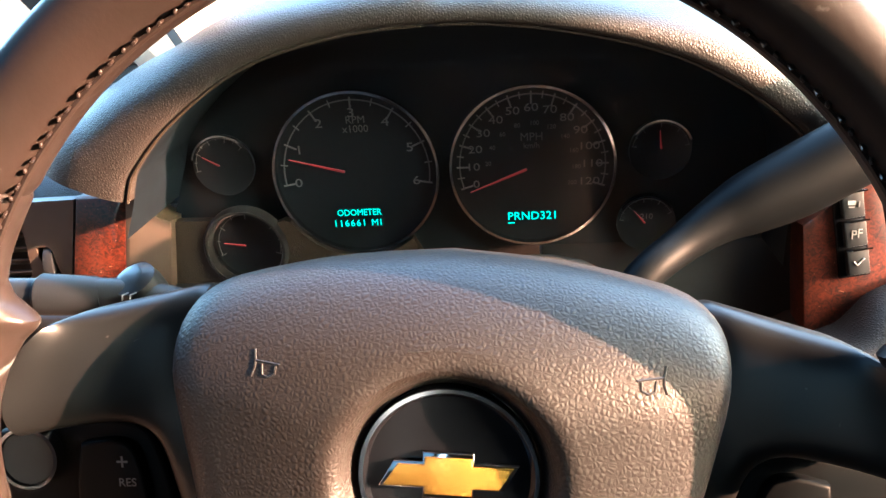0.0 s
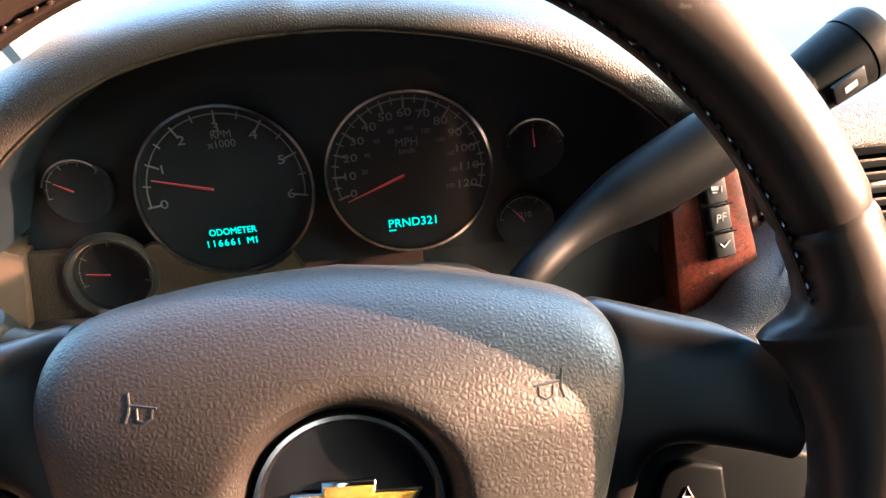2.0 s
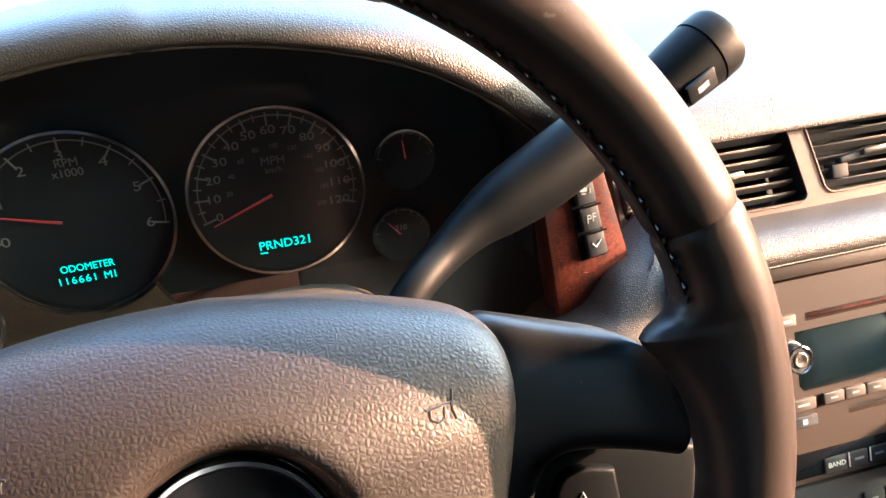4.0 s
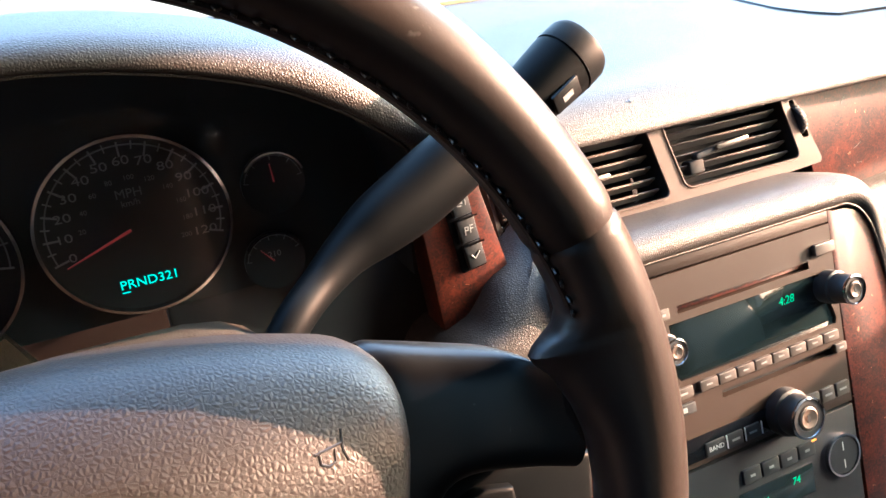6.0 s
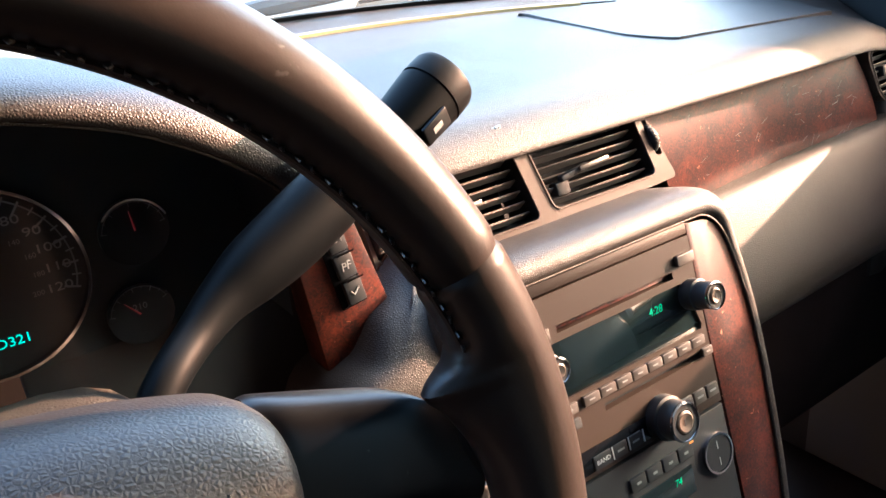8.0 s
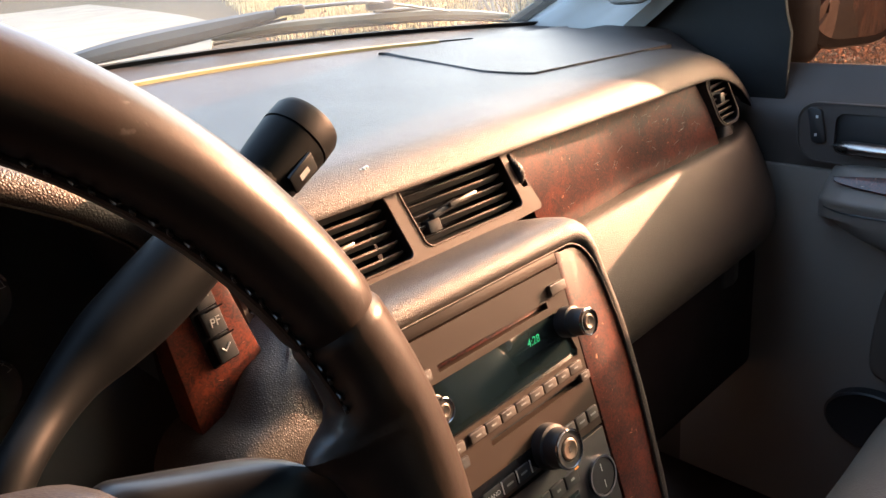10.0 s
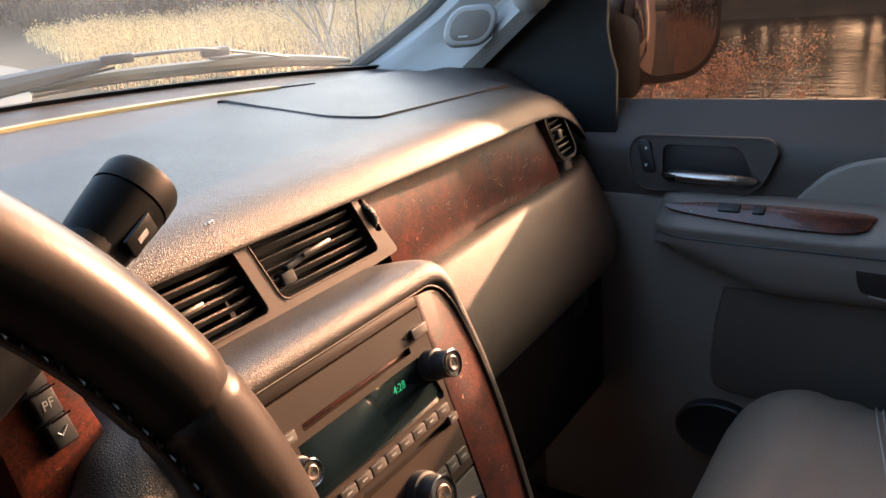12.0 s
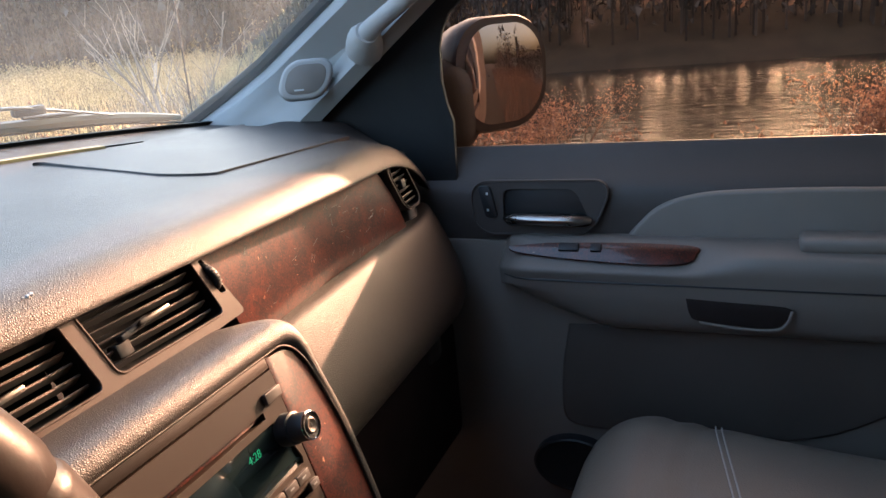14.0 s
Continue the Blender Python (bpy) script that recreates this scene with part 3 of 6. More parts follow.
def dash_front():
    # burl panel before the passenger
    rows = []
    for i in range(25):
        u = i / 24
        xt, xb = 0.214 + u * (0.606 - 0.214), 0.262 + u * (0.664 - 0.262)
        y = 0.318 + 0.010 * math.sin(math.pi * u)
        ring = []
        for k in range(9):
            v = k / 8
            ring.append((xt + (xb - xt) * v, y - 0.016 * v - 0.006 * math.sin(math.pi * v), 1.1945 - 0.118 * v - (0.006 * (u - 0.8) / 0.2 if u > 0.8 else 0) * (1 - v)))
        rows.append(ring)
    part("burl_panel", loft(rows, closed=False), M_BURL, dashboard, "glossy scratched red-brown burl panel")
    rs = random.Random(3)
    first = None
    for _ in range(42):
        u, v = rs.uniform(0.15, 0.92), rs.uniform(0.2, 0.9)
        ln, an = rs.uniform(0.003, 0.016), rs.gauss(0.45, 0.6)
        ax, az = 0.214 + u * 0.392 + 0.053 * v, 1.1945 - 0.118 * v
        yy = 0.318 + 0.010 * math.sin(math.pi * u) - 0.016 * v - 0.006 * math.sin(math.pi * v) - 0.0002
        if first is None:
            first = sc = part("scratch", rbox(1.0, 0.0003, 1.0, 0), M_DIMPRINT, dashboard, "fine pale scratch in the lacquer")
        else:
            sc = new("scratch", first.data)
            sc.parent = dashboard
        sc.matrix_local = pose(ax, yy, az) @ pose(0, 0, 0, -9, -math.degrees(an), 0) @ Matrix.Diagonal((ln, 1.0, rs.uniform(0.00025, 0.0005), 1.0))
    part("panel_backing", rbox(0.44, 0.02, 0.11, 0.003, m=pose(0.43, 0.352, 1.13)), M_BLACK, dashboard)
    # padded lower panel and glove box
    rows = []
    for i in range(41):
        u = i / 40
        x = 0.205 + 0.575 * u
        prof = smooth_line([(0.315, 1.0785), (0.300, 1.0815), (0.289, 1.0810), (0.2800, 1.0730), (0.2650, 1.046), (0.2460, 1.005), (0.2350, 0.968), (0.2430, 0.935), (0.275, 0.912), (0.33, 0.895)], 30)
        turn = 0.035 * max(0.0, (u - 0.80) / 0.20) ** 2
        rows.append([(x, y + turn, z + 0.020 * (u - 0.2)) for y, z in prof])
    part("glove_panel", loft(rows, closed=False), M_TAN, dashboard, "tan grained padded lower panel")
    part("lower_panel", rbox(0.60, 0.10, 0.22, 0.02, 3, m=pose(0.50, 0.345, 0.79)), M_CARPET, dashboard, "dark panel in the footwell")
    # end of the dash at the passenger's door, rolling round the outer vent
    rows = []
    for k in range(19):
        v = k / 18
        z = 1.186 - 0.32 * v
        f = min(1.0, max(0.0, (v - 0.24) / 0.12))
        x0 = 0.708 - 0.040 * f
        y0 = 0.322 - 0.030 * f
        rows.append([(x0, 0.36, z), (x0, y0 + 0.004, z), (x0 + 0.003, y0, z), (0.5 * x0 + 0.36, y0 - 0.004, z), (0.722, y0 + 0.002, z), (0.745, y0 + 0.012, z), (0.768, y0 + 0.034, z), (0.784, y0 + 0.07, z), (0.794, y0 + 0.12, z), (0.74, 0.46, z)])
    part("dash_end", loft(rows), M_DASH, dashboard, "rounded grey end of the dash beside the door")
    # driver's side
    part("driver_lower", rbox(0.62, 0.10, 0.24, 0.025, 3, m=pose(-0.48, 0.345, 0.93)), M_BLACK, dashboard, "dark panel under the steering column")
    m = plane_pose((-0.640, 0.262, 1.176), (1, 0.05, 0), (0, 0.08, 1))
    part("tan_column", prism([(-0.014, 0.0300), (-0.0075, 0.0450), (0.0010, 0.0620), (0.0035, 0.0620), (-0.0020, 0.0480), (-0.0040, 0.0385), (-0.0040, 0.0300), (0.0019, 0.0200), (0.0085, 0.0140), (0.0176, 0.0108), (0.0070, -0.0480), (-0.0280, -0.0480)], 0.03, 0.0015, m=m), M_TRIM, dashboard, "tan trim strip beside the gauges")
    m = plane_pose((-0.680, 0.258, 1.176), (1, 0.10, 0), (0, 0.08, 1))
    part("burl_strip", prism([(-0.009, 0.0325), (0.0235, 0.0320), (0.0262, 0.0295), (0.0272, 0.0250), (0.0130, -0.0450), (-0.028, -0.0450)], 0.025, 0.003, m=m), M_BURL, dashboard, "burl wood strip with a glowing red edge")
    part("sill_under", rbox(0.30, 0.06, 0.03, 0.008, 3, m=pose(-0.60, 0.25, 1.118)), M_BLACK, dashboard)
    # between the column and the middle vents: burl plate with its switches
    m = plane_pose((-0.148, 0.262, 1.140), (1, -0.02, 0), (0, 0.16, 1))
    part("switch_burl", prism([(-0.0295, 0.026), (0.006, 0.054), (0.0180, 0.056), (0.0350, -0.0170), (0.006, -0.056), (-0.0240, -0.056)], 0.03, 0.003, m=m), M_BURL, dashboard, "burl plate beside the steering column")
    part("column_recess", rbox(0.20, 0.03, 0.26, 0.004, m=pose(-0.255, 0.305, 1.09)), M_BLACK, dashboard)


dash_front()


def switch_bank():
    sw = thing("driver_information_switches", "bank of black display buttons with white symbols in burl trim", "switches", plane_pose((-0.1445, 0.2605, 1.150), (1, -0.02, 0), (0, 0.16, 1)))
    part("bay", rbox(0.0205, 0.0640, 0.003, 0.0012, m=pose(-0.0018, 0.0110, -0.0026) @ pose(0, 0, 0, 0, 0, 8.5)), M_GLOSS, sw, "dark recess round the buttons")
    for x, y in ((-0.0035, 0.0310), (-0.0004, 0.0110), (0.0027, -0.0088)):
        b = part("button", rbox(0.0142, 0.006, 0.0180, 0.0012, m=pose(x, y, 0.001) @ pose(0, 0, 0, 0, 0, 8.5) @ pose(0, 0, 0, 90)), M_BLACK, sw, "black rectangular button")
        # highlight along the button's top edge, modelled as a chrome sliver
        part("edge_highlight", rbox(0.0130, 0.0008, 0.0012, 0, m=pose(x + 0.0014, y + 0.0092, 0.0044) @ pose(0, 0, 0, 0, 0, 8.5) @ pose(0, 0, 0, 90)), M_CHROME, b, "chrome sliver for the highlight on the upper edge")
    part("symbol", tube([(-0.0006, -0.0080, 0.0043), (0.0018, -0.0108, 0.0043), (0.0060, -0.0058, 0.0043)], 0.0005, 5), M_PRINT, sw, "white tick")
    for x, y, w, h in ((-0.0030, 0.0105, 0.0007, 0.006), (-0.0018, 0.0132, 0.0024, 0.0007), (-0.0018, 0.0108, 0.0024, 0.0007), (-0.0006, 0.0120, 0.0007, 0.0028), (0.0010, 0.0115, 0.0007, 0.006), (0.0022, 0.0142, 0.0024, 0.0007), (0.0022, 0.0118, 0.0024, 0.0007)):
        part("symbol", rbox(w, h, 0.0004, 0, m=pose(x, y, 0.0042)), M_DIMPRINT, sw)
    for x, y, w, h in ((-0.0048, 0.0325, 0.005, 0.0028), (-0.0048, 0.0295, 0.0035, 0.0007), (0.0000, 0.0315, 0.0007, 0.004)):
        part("symbol", rbox(w, h, 0.0004, 0, m=pose(x, y, 0.0042)), M_DIMPRINT, sw)


switch_bank()


# ---- air vents ----
def slatted(parent, cx, cy, w, h, n, slant, tilt, y_in=-0.012, knob=True, knob_x=0.0):
    part("cavity", rbox(w * 1.1, h * 1.2, 0.004, 0, m=pose(cx, cy, -0.05)), M_BLACK, parent, "dark duct behind the slats")
    for k in range(n):
        v = (k + 0.5) / n - 0.5
        part("slat", rbox(w * 0.99, 0.013, 0.0020, 0.0009, 1, m=pose(cx + slant * v, cy - h * v, y_in) @ pose(0, 0, 0, 90 - tilt)), M_SLAT, parent, "dark brown horizontal slat")
    if knob:
        tab = part("slider", rbox(0.038, 0.0060, 0.009, 0.0022, m=pose(cx + knob_x - 0.020, cy - 0.0040, y_in + 0.008) @ pose(0, 0, 0, 0, 0, 8)), M_BLACK, parent, "black slider")
        part("slider_grip", rbox(0.037, 0.0052, 0.0040, 0.0016, m=pose(cx + knob_x, cy - 0.0012, y_in + 0.0140) @ pose(0, 0, 0, 0, 0, 3)), M_DULL, tab, "bright metal grip")
        part("slider_fork", rbox(0.016, 0.0125, 0.012, 0.002, m=pose(cx + knob_x - 0.038, cy - 0.0150, y_in + 0.004)), M_RUBBER, parent, "black slider fork")


def middle_vents():
    m = plane_pose((CX, 0.2975, 1.1595), (1, 0, 0), (0, 0.33, 1))
    v = thing("middle_air_vents", "pair of slatted air vents in a satin champagne frame", "air vent", m)
    out = [(-0.1700, 0.0370), (-0.1660, 0.0395), (0.1460, 0.0425), (0.1495, 0.0400), (0.1790, -0.0330), (0.1770, -0.0370), (0.0300, -0.0440), (-0.0600, -0.0460), (-0.1600, -0.0510), (-0.1650, -0.0490)]
    slots = ((-0.1600, -0.0030, 0.004), (0.1582, 0.0073, 0.011))
    opens = [rounded(0.1330, 0.0630, 0.008, 6, -0.0715, -0.0005, 0.0150), rounded(0.1345, 0.0620, 0.008, 6, 0.0785, 0.0025, 0.0160)]
    part("vent_frame", holed_plate(out, opens + [rounded(0.0088, 0.037, 0.003, 3, x, y, k) for x, y, k in slots], 0.016), M_SILVER, v, "satin champagne metallic frame", smooth=False)
    for rim, cx, cy, (wx, wy, wk) in zip(opens, (-0.0715, 0.0785), (-0.0005, 0.0025), slots):
        pts = [(x, y, 0.0002) for x, y in rim]
        part("opening_trim", tube(pts + pts[:1], 0.0011, 6, caps=False), M_SILVER, v, "fine rim round the opening")
        wall = [[(x, y, 0.0) for x, y in rim], [(x, y, -0.045) for x, y in rim]]
        part("duct_wall", loft(wall, caps=False), M_BLACK, v)
        slatted(v, cx, cy, 0.126, 0.061, 6, 0.0135, 28, knob_x=-0.004)
        at = pose(wx, wy, -0.0110) @ pose(0, 0, 0, 0, 0, math.degrees(math.atan2(wk, 0.037)))
        wheel_ = part("thumb_wheel", lathe([(0.010, -0.0032), (0.0165, -0.0032), (0.0175, -0.0018), (0.0175, 0.0018), (0.0165, 0.0032), (0.010, 0.0032)], 36, m=at @ pose(0, 0, 0, 0, 90)), M_BLACK, v, "ribbed black thumb wheel")
        for k in range(-3, 4):
            a = radians(k * 13)
            part("wheel_rib", rbox(0.0058, 0.0014, 0.0012, 0.0003, 1, m=at @ pose(0, 0.0176 * math.sin(a), 0.0176 * math.cos(a)) @ pose(0, 0, 0, -math.degrees(a))), M_BUTTON, wheel_)


middle_vents()


def side_vents():
    m = plane_pose((0.664, 0.3030, 1.1530), (1, 0.06, 0), (0, 0.19, 1))
    v = thing("side_air_vent", "small rounded slatted air vent at the dash end", "air vent", m)
    rim = [(x * (1.0 if x > 0 else 0.9), y) for x, y in rounded(0.062, 0.070, 0.020, 7, slant=0.034)]
    part("vent_frame", holed_plate([(x * 1.16, y * 1.10) for x, y in rim], [rim], 0.014), M_DASH, v, "dark grey frame", smooth=False)
    pts = [(x, y, 0.0006) for x, y in rim]
    part("opening_trim", tube(pts + pts[:1], 0.0011, 6, caps=False), M_BUTTON, v, "thin dark rim")
    part("duct_wall", loft([[(x, y, 0.0) for x, y in rim], [(x, y, -0.04) for x, y in rim]], caps=False), M_BLACK, v)
    slatted(v, 0, 0, 0.056, 0.066, 7, 0.032, 30, y_in=-0.010, knob=False)
    part("slider", rbox(0.014, 0.014, 0.010, 0.002, m=pose(-0.002, 0.002, -0.003)), M_BLACK, v, "black slider")
    # the driver's outer vent
    m = plane_pose((-0.752, 0.262, 1.176), (1, 0.06, 0), (0, 0.10, 1))
    d = thing("driver_air_vent", "grey framed slatted air vent by the driver's door", "air vent", m)
    rim = rounded(0.066, 0.050, 0.012, 5, -0.020, -0.010)
    part("vent_frame", holed_plate([(-0.062, 0.0290), (0.0565, 0.0290), (0.0395, -0.045), (-0.062, -0.045)], [rim, rounded(0.0110, 0.034, 0.002, 3, 0.0285, -0.0230, 0.007)], 0.014), M_SILVER, d, "satin grey frame", smooth=False)
    part("duct_wall", loft([[(x, y, 0.0) for x, y in rim], [(x, y, -0.04) for x, y in rim]], caps=False), M_BLACK, d)
    slatted(d, -0.020, -0.010, 0.064, 0.048, 5, 0.0, 28, knob=False)
    part("thumb_wheel", lathe([(0.010, -0.0036), (0.022, -0.0036), (0.0228, 0), (0.022, 0.0036), (0.010, 0.0036)], 30, m=pose(0.0285, -0.0230, -0.0170) @ pose(0, 0, 0, 0, 90)), M_BLACK, d, "ribbed black thumb wheel")


side_vents()


# ---- instrument cluster ----
def dial_point(r, a):
    return r * math.cos(radians(a)), r * math.sin(radians(a))


def dial(parent, name, cx, cz, r, label, marks, a0, a1, numbers, size, rn, minor, face=True, ring=True, inner=None):
    """One gauge: face, bright ring, tick marks and figures; angles in degrees from the right, turning up."""
    g = part(name, lathe([(r * 0.2, 0.0), (r * 0.97, 0.0), (r, 0.0004), (r, -0.003)], 64, m=pose(cx, cz, 0.0)), M_FACE, parent, label)
    if ring:
        part("bezel_ring", ring_arc(r * 0.995, r * 1.028, 0.000, 0.006, 0, 360, 72, pose(cx, cz, 0.0)), M_DIALRING, g, "thin chrome ring")
    part("scale_arc", ring_arc(r * 0.895, r * 0.91, 0.0004, 0.0009, a0, a1, 60, pose(cx, cz, 0.0)), M_FAINT, g)
    bm = bmesh.new()
    n = marks * minor
    for k in range(n + 1):
        a = a0 + (a1 - a0) * k / n
        big = k % minor == 0
        x, y = dial_point(r * (0.86 if big else 0.90), a)
        rbox(r * (0.16 if big else 0.09), r * (0.020 if big else 0.014), 0.0004, 0, m=pose(cx + x, cz + y, 0.0010, 0, 0, a), bm=bm)
    part("tick_marks", bm, M_FIGURE, g, "fine white tick marks", smooth=False)
    for k, s in enumerate(numbers):
        a = a0 + (a1 - a0) * k / (len(numbers) - 1)
        x, y = dial_point(r * rn, a)
        lettering("figure", s, size, M_FIGURE, g, pose(cx + x, cz + y, 0.0010) @ Matrix.Diagonal((1.22, 0.92, 1, 1)), 0.0001)
    if inner:
        for k, s in enumerate(inner):
            a = a0 + (a1 - a0) * (k + 1) * 20 / 1.609 / 120
            x, y = dial_point(r * 0.545, a)
            lettering("figure", s, size * 0.52, M_FAINT, g, pose(cx + x, cz + y, 0.0010), 0.0001)
    return g


def needle(g, cx, cz, a, r0, r1, w):
    x0, y0 = dial_point(r0, a)
    x1, y1 = dial_point(r1, a)
    d = dial_point(1, a + 90)
    zz = 0.0042
    vs = [(cx + x0 + d[0] * w, cz + y0 + d[1] * w, zz), (cx + x0 - d[0] * w, cz + y0 - d[1] * w, zz), (cx + x1 - d[0] * w * 0.3, cz + y1 - d[1] * w * 0.3, zz), (cx + x1 + d[0] * w * 0.3, cz + y1 + d[1] * w * 0.3, zz)]
    vs += [(x, y, z - 0.0008) for x, y, z in vs]
    raw("needle", vs, [(0, 1, 2, 3), (4, 7, 6, 5), (0, 4, 5, 1), (1, 5, 6, 2), (2, 6, 7, 3), (3, 7, 4, 0)], M_NEEDLE, g, "red needle")


def cluster():
    c = thing("instrument_cluster", "dark instrument cluster with two round gauges and teal readouts", "instrument cluster", plane_pose((-0.40, 0.2805, 1.20), (1, 0, 0), (0, 0, 1)))
    X, Z = lambda x: x + 0.40, lambda z: z - 1.20
    part("back_plate", prism([(X(x), Z(z)) for x, z in LIP[::2]], 0.012, 0, m=pose(0, 0, -0.004)), M_FACE, c, "matt black back plate", smooth=False)
    g = dial(c, "tachometer", X(-0.4848), Z(1.2125), 0.0585, "black engine speed dial", 6, 188, -10, list("0123456"), 0.0098, 0.745, 2)
    needle(g, X(-0.4848), Z(1.2125), 165, 0.008, 0.049, 0.0008)
    lettering("caption", "RPM", 0.0075, M_FAINT, g, pose(X(-0.4815), Z(1.2510), 0.001), 0.0001)
    lettering("caption", "x1000", 0.0075, M_FAINT, g, pose(X(-0.4820), Z(1.2445), 0.001), 0.0001)
    lettering("readout", "ODOMETER", 0.0068, M_VFD, g, pose(X(-0.4862), Z(1.1822), 0.001) @ Matrix.Diagonal((0.92, 1, 1, 1)), 0.0001, "glowing teal letters", space=0.97)
    lettering("readout", "116661 MI", 0.0070, M_VFD, g, pose(X(-0.4882), Z(1.1740), 0.001), 0.0001, "glowing teal figures", space=1.22)
    s = dial(c, "speedometer", X(-0.3597), Z(1.2122), 0.0562, "black speed dial in miles an hour", 12, 197, -18, [str(10 * k) for k in range(13)], 0.0084, 0.735, 2,
             inner=[str(20 * k) for k in range(1, 11)])
    needle(s, X(-0.3597), Z(1.2122), 201, 0.004, 0.047, 0.0009)
    lettering("caption", "MPH", 0.0080, M_FAINT, s, pose(X(-0.3595), Z(1.2330), 0.001), 0.0001)
    lettering("caption", "km/h", 0.0056, M_FAINT, s, pose(X(-0.3597), Z(1.2268), 0.001), 0.0001)
    lettering("readout", "PRND321", 0.0086, M_VFD, s, pose(X(-0.3602), Z(1.1748), 0.001), 0.0001, "glowing teal gear letters", space=1.02)
    part("underline", rbox(0.0048, 0.0007, 0.0003, 0, m=pose(X(-0.3755), Z(1.1700), 0.001)), M_VFD, s, "glowing teal bar under the chosen gear")
    for name, x, z, r, a0, a1, nums, na in (("fuel_gauge", -0.5820, 1.2220, 0.0225, 190, 40, "", 150), ("oil_gauge", -0.5730, 1.1600, 0.0265, 200, -20, "", 172),
                                            ("volt_gauge", -0.2720, 1.2195, 0.0210, 170, 10, "", 95), ("temperature_gauge", -0.2800, 1.1660, 0.0205, 170, 25, "210", 130)):
        sg = dial(c, name, X(x), Z(z), r, "small black gauge", 4, a0, a1, [], 0.006, 0.7, 2, ring=name == "oil_gauge")
        if name != "oil_gauge":
            part("chrome_arc", ring_arc(r * 0.97, r * 1.03, 0.0, 0.003, a0 - 25, a1 + 10, 40, pose(X(x), Z(z), 0.0)), M_CHROME, sg, "thin chrome arc")
        if nums:
            lettering("figure", nums, 0.0060, M_FIGURE, sg, pose(X(x), Z(z) + r * 0.25, 0.001), 0.0001)
        needle(sg, X(x), Z(z), na, 0.002, r * 0.7, 0.0005)
    # tan lower facing with its rolled eyelet round the oil gauge
    arc = [(-0.5730 + 0.0290 * math.cos(radians(a)), 1.1600 + 0.0290 * math.sin(radians(a))) for a in range(128, 401, 10)]
    fac = [(-0.634, 1.1835), (-0.606, 1.1830)] + arc + [(-0.5415, 1.1812)]
    fac += [(-0.4845 + 0.0610 * math.cos(radians(a)), 1.2120 + 0.0610 * math.sin(radians(a))) for a in range(212, 312, 8)] + [(-0.425, 1.12), (-0.634, 1.12)]
    part("lower_facing", holed_plate([(X(x), Z(z)) for x, z in fac], [], 0.008, m=pose(0, 0, 0.009)), M_TAN, c, "tan plastic facing round the oil gauge", smooth=False)
    part("eyelet", lathe([(0.0275, -0.004), (0.0275, 0.010), (0.0285, 0.0125), (0.0305, 0.0125), (0.0325, 0.0095), (0.0325, 0.004)], 48, m=pose(X(-0.5730), Z(1.1600), 0.0), caps=False), M_BLACK, c, "rolled dark rim")
    lens = part("lens", rbox(0.40, 0.18, 0.0015, 0, m=pose(0.0, 0.0, 0.020) @ pose(0, 0, 0, 6)), M_LENS, c, "clear gauge lens", smooth=False)
    lens.visible_shadow = False


cluster()

# ---- steering wheel and column ----
WHEEL_TILT, WHEEL_TURN, RIM = 15.9, -3.5, 0.1976
WHEEL = plane_pose((-0.4030, -0.0075, 1.196), (1, 0, 0), (0, math.sin(radians(WHEEL_TILT)), math.cos(radians(WHEEL_TILT)))) @ pose(0, 0, 0, 0, 0, WHEEL_TURN)


def flare(a):
    """How far the leather reaches inwards from the rim's core line: a tongue laced over each spoke's root."""
    a = (a + 90) % 360 - 90
    d = a if a < 90 else 180 - a
    return float(np.interp(d, (-90, -14, -6, 0.8, 5.3, 10.2, 12.2, 13.4, 14.2, 15.2, 17.0, 20.0, 90), (0.0175, 0.0175, 0.0182, 0.0205, 0.0240, 0.0295, 0.0335, 0.0345, 0.0310, 0.0235, 0.0188, 0.0175, 0.0175)))


def rim_ring(a, seg=28, grow=0.0):
    """Section of the rim at angle a: round, drawn inwards where it meets the spokes."""
    c, s = math.cos(radians(a)), math.sin(radians(a))
    inward = flare(a) + grow
    out = []
    for k in range(seg):
        b = 2 * math.pi * k / seg
        cr, cz = math.cos(b), math.sin(b)
        rr = cr * (0.0175 + grow) if cr > 0 else -inward * abs(cr)
        f = min(1.0, max(0.0, (inward - 0.0185) / 0.014))
        zz = cz * (0.0188 + grow)
        if cr < 0:      # the tongue is thinner and lies a little behind the rim
            zz = zz * (1 - 0.25 * f * abs(cr)) - 0.006 * f * abs(cr)
        out.append(((RIM + rr) * c, (RIM + rr) * s, zz))
    return out


def rim_part(name, a0, a1, mat, parent, label, n):
    rings = []
    for k in range(n + 1):
        a = a0 + (a1 - a0) * k / n
        edge = min(k, n - k) * abs(a1 - a0) / n
        rings.append(rim_ring(a, grow=-0.0012 * max(0.0, 1 - edge / 0.8)))
    part(name, loft(rings), mat, parent, label)


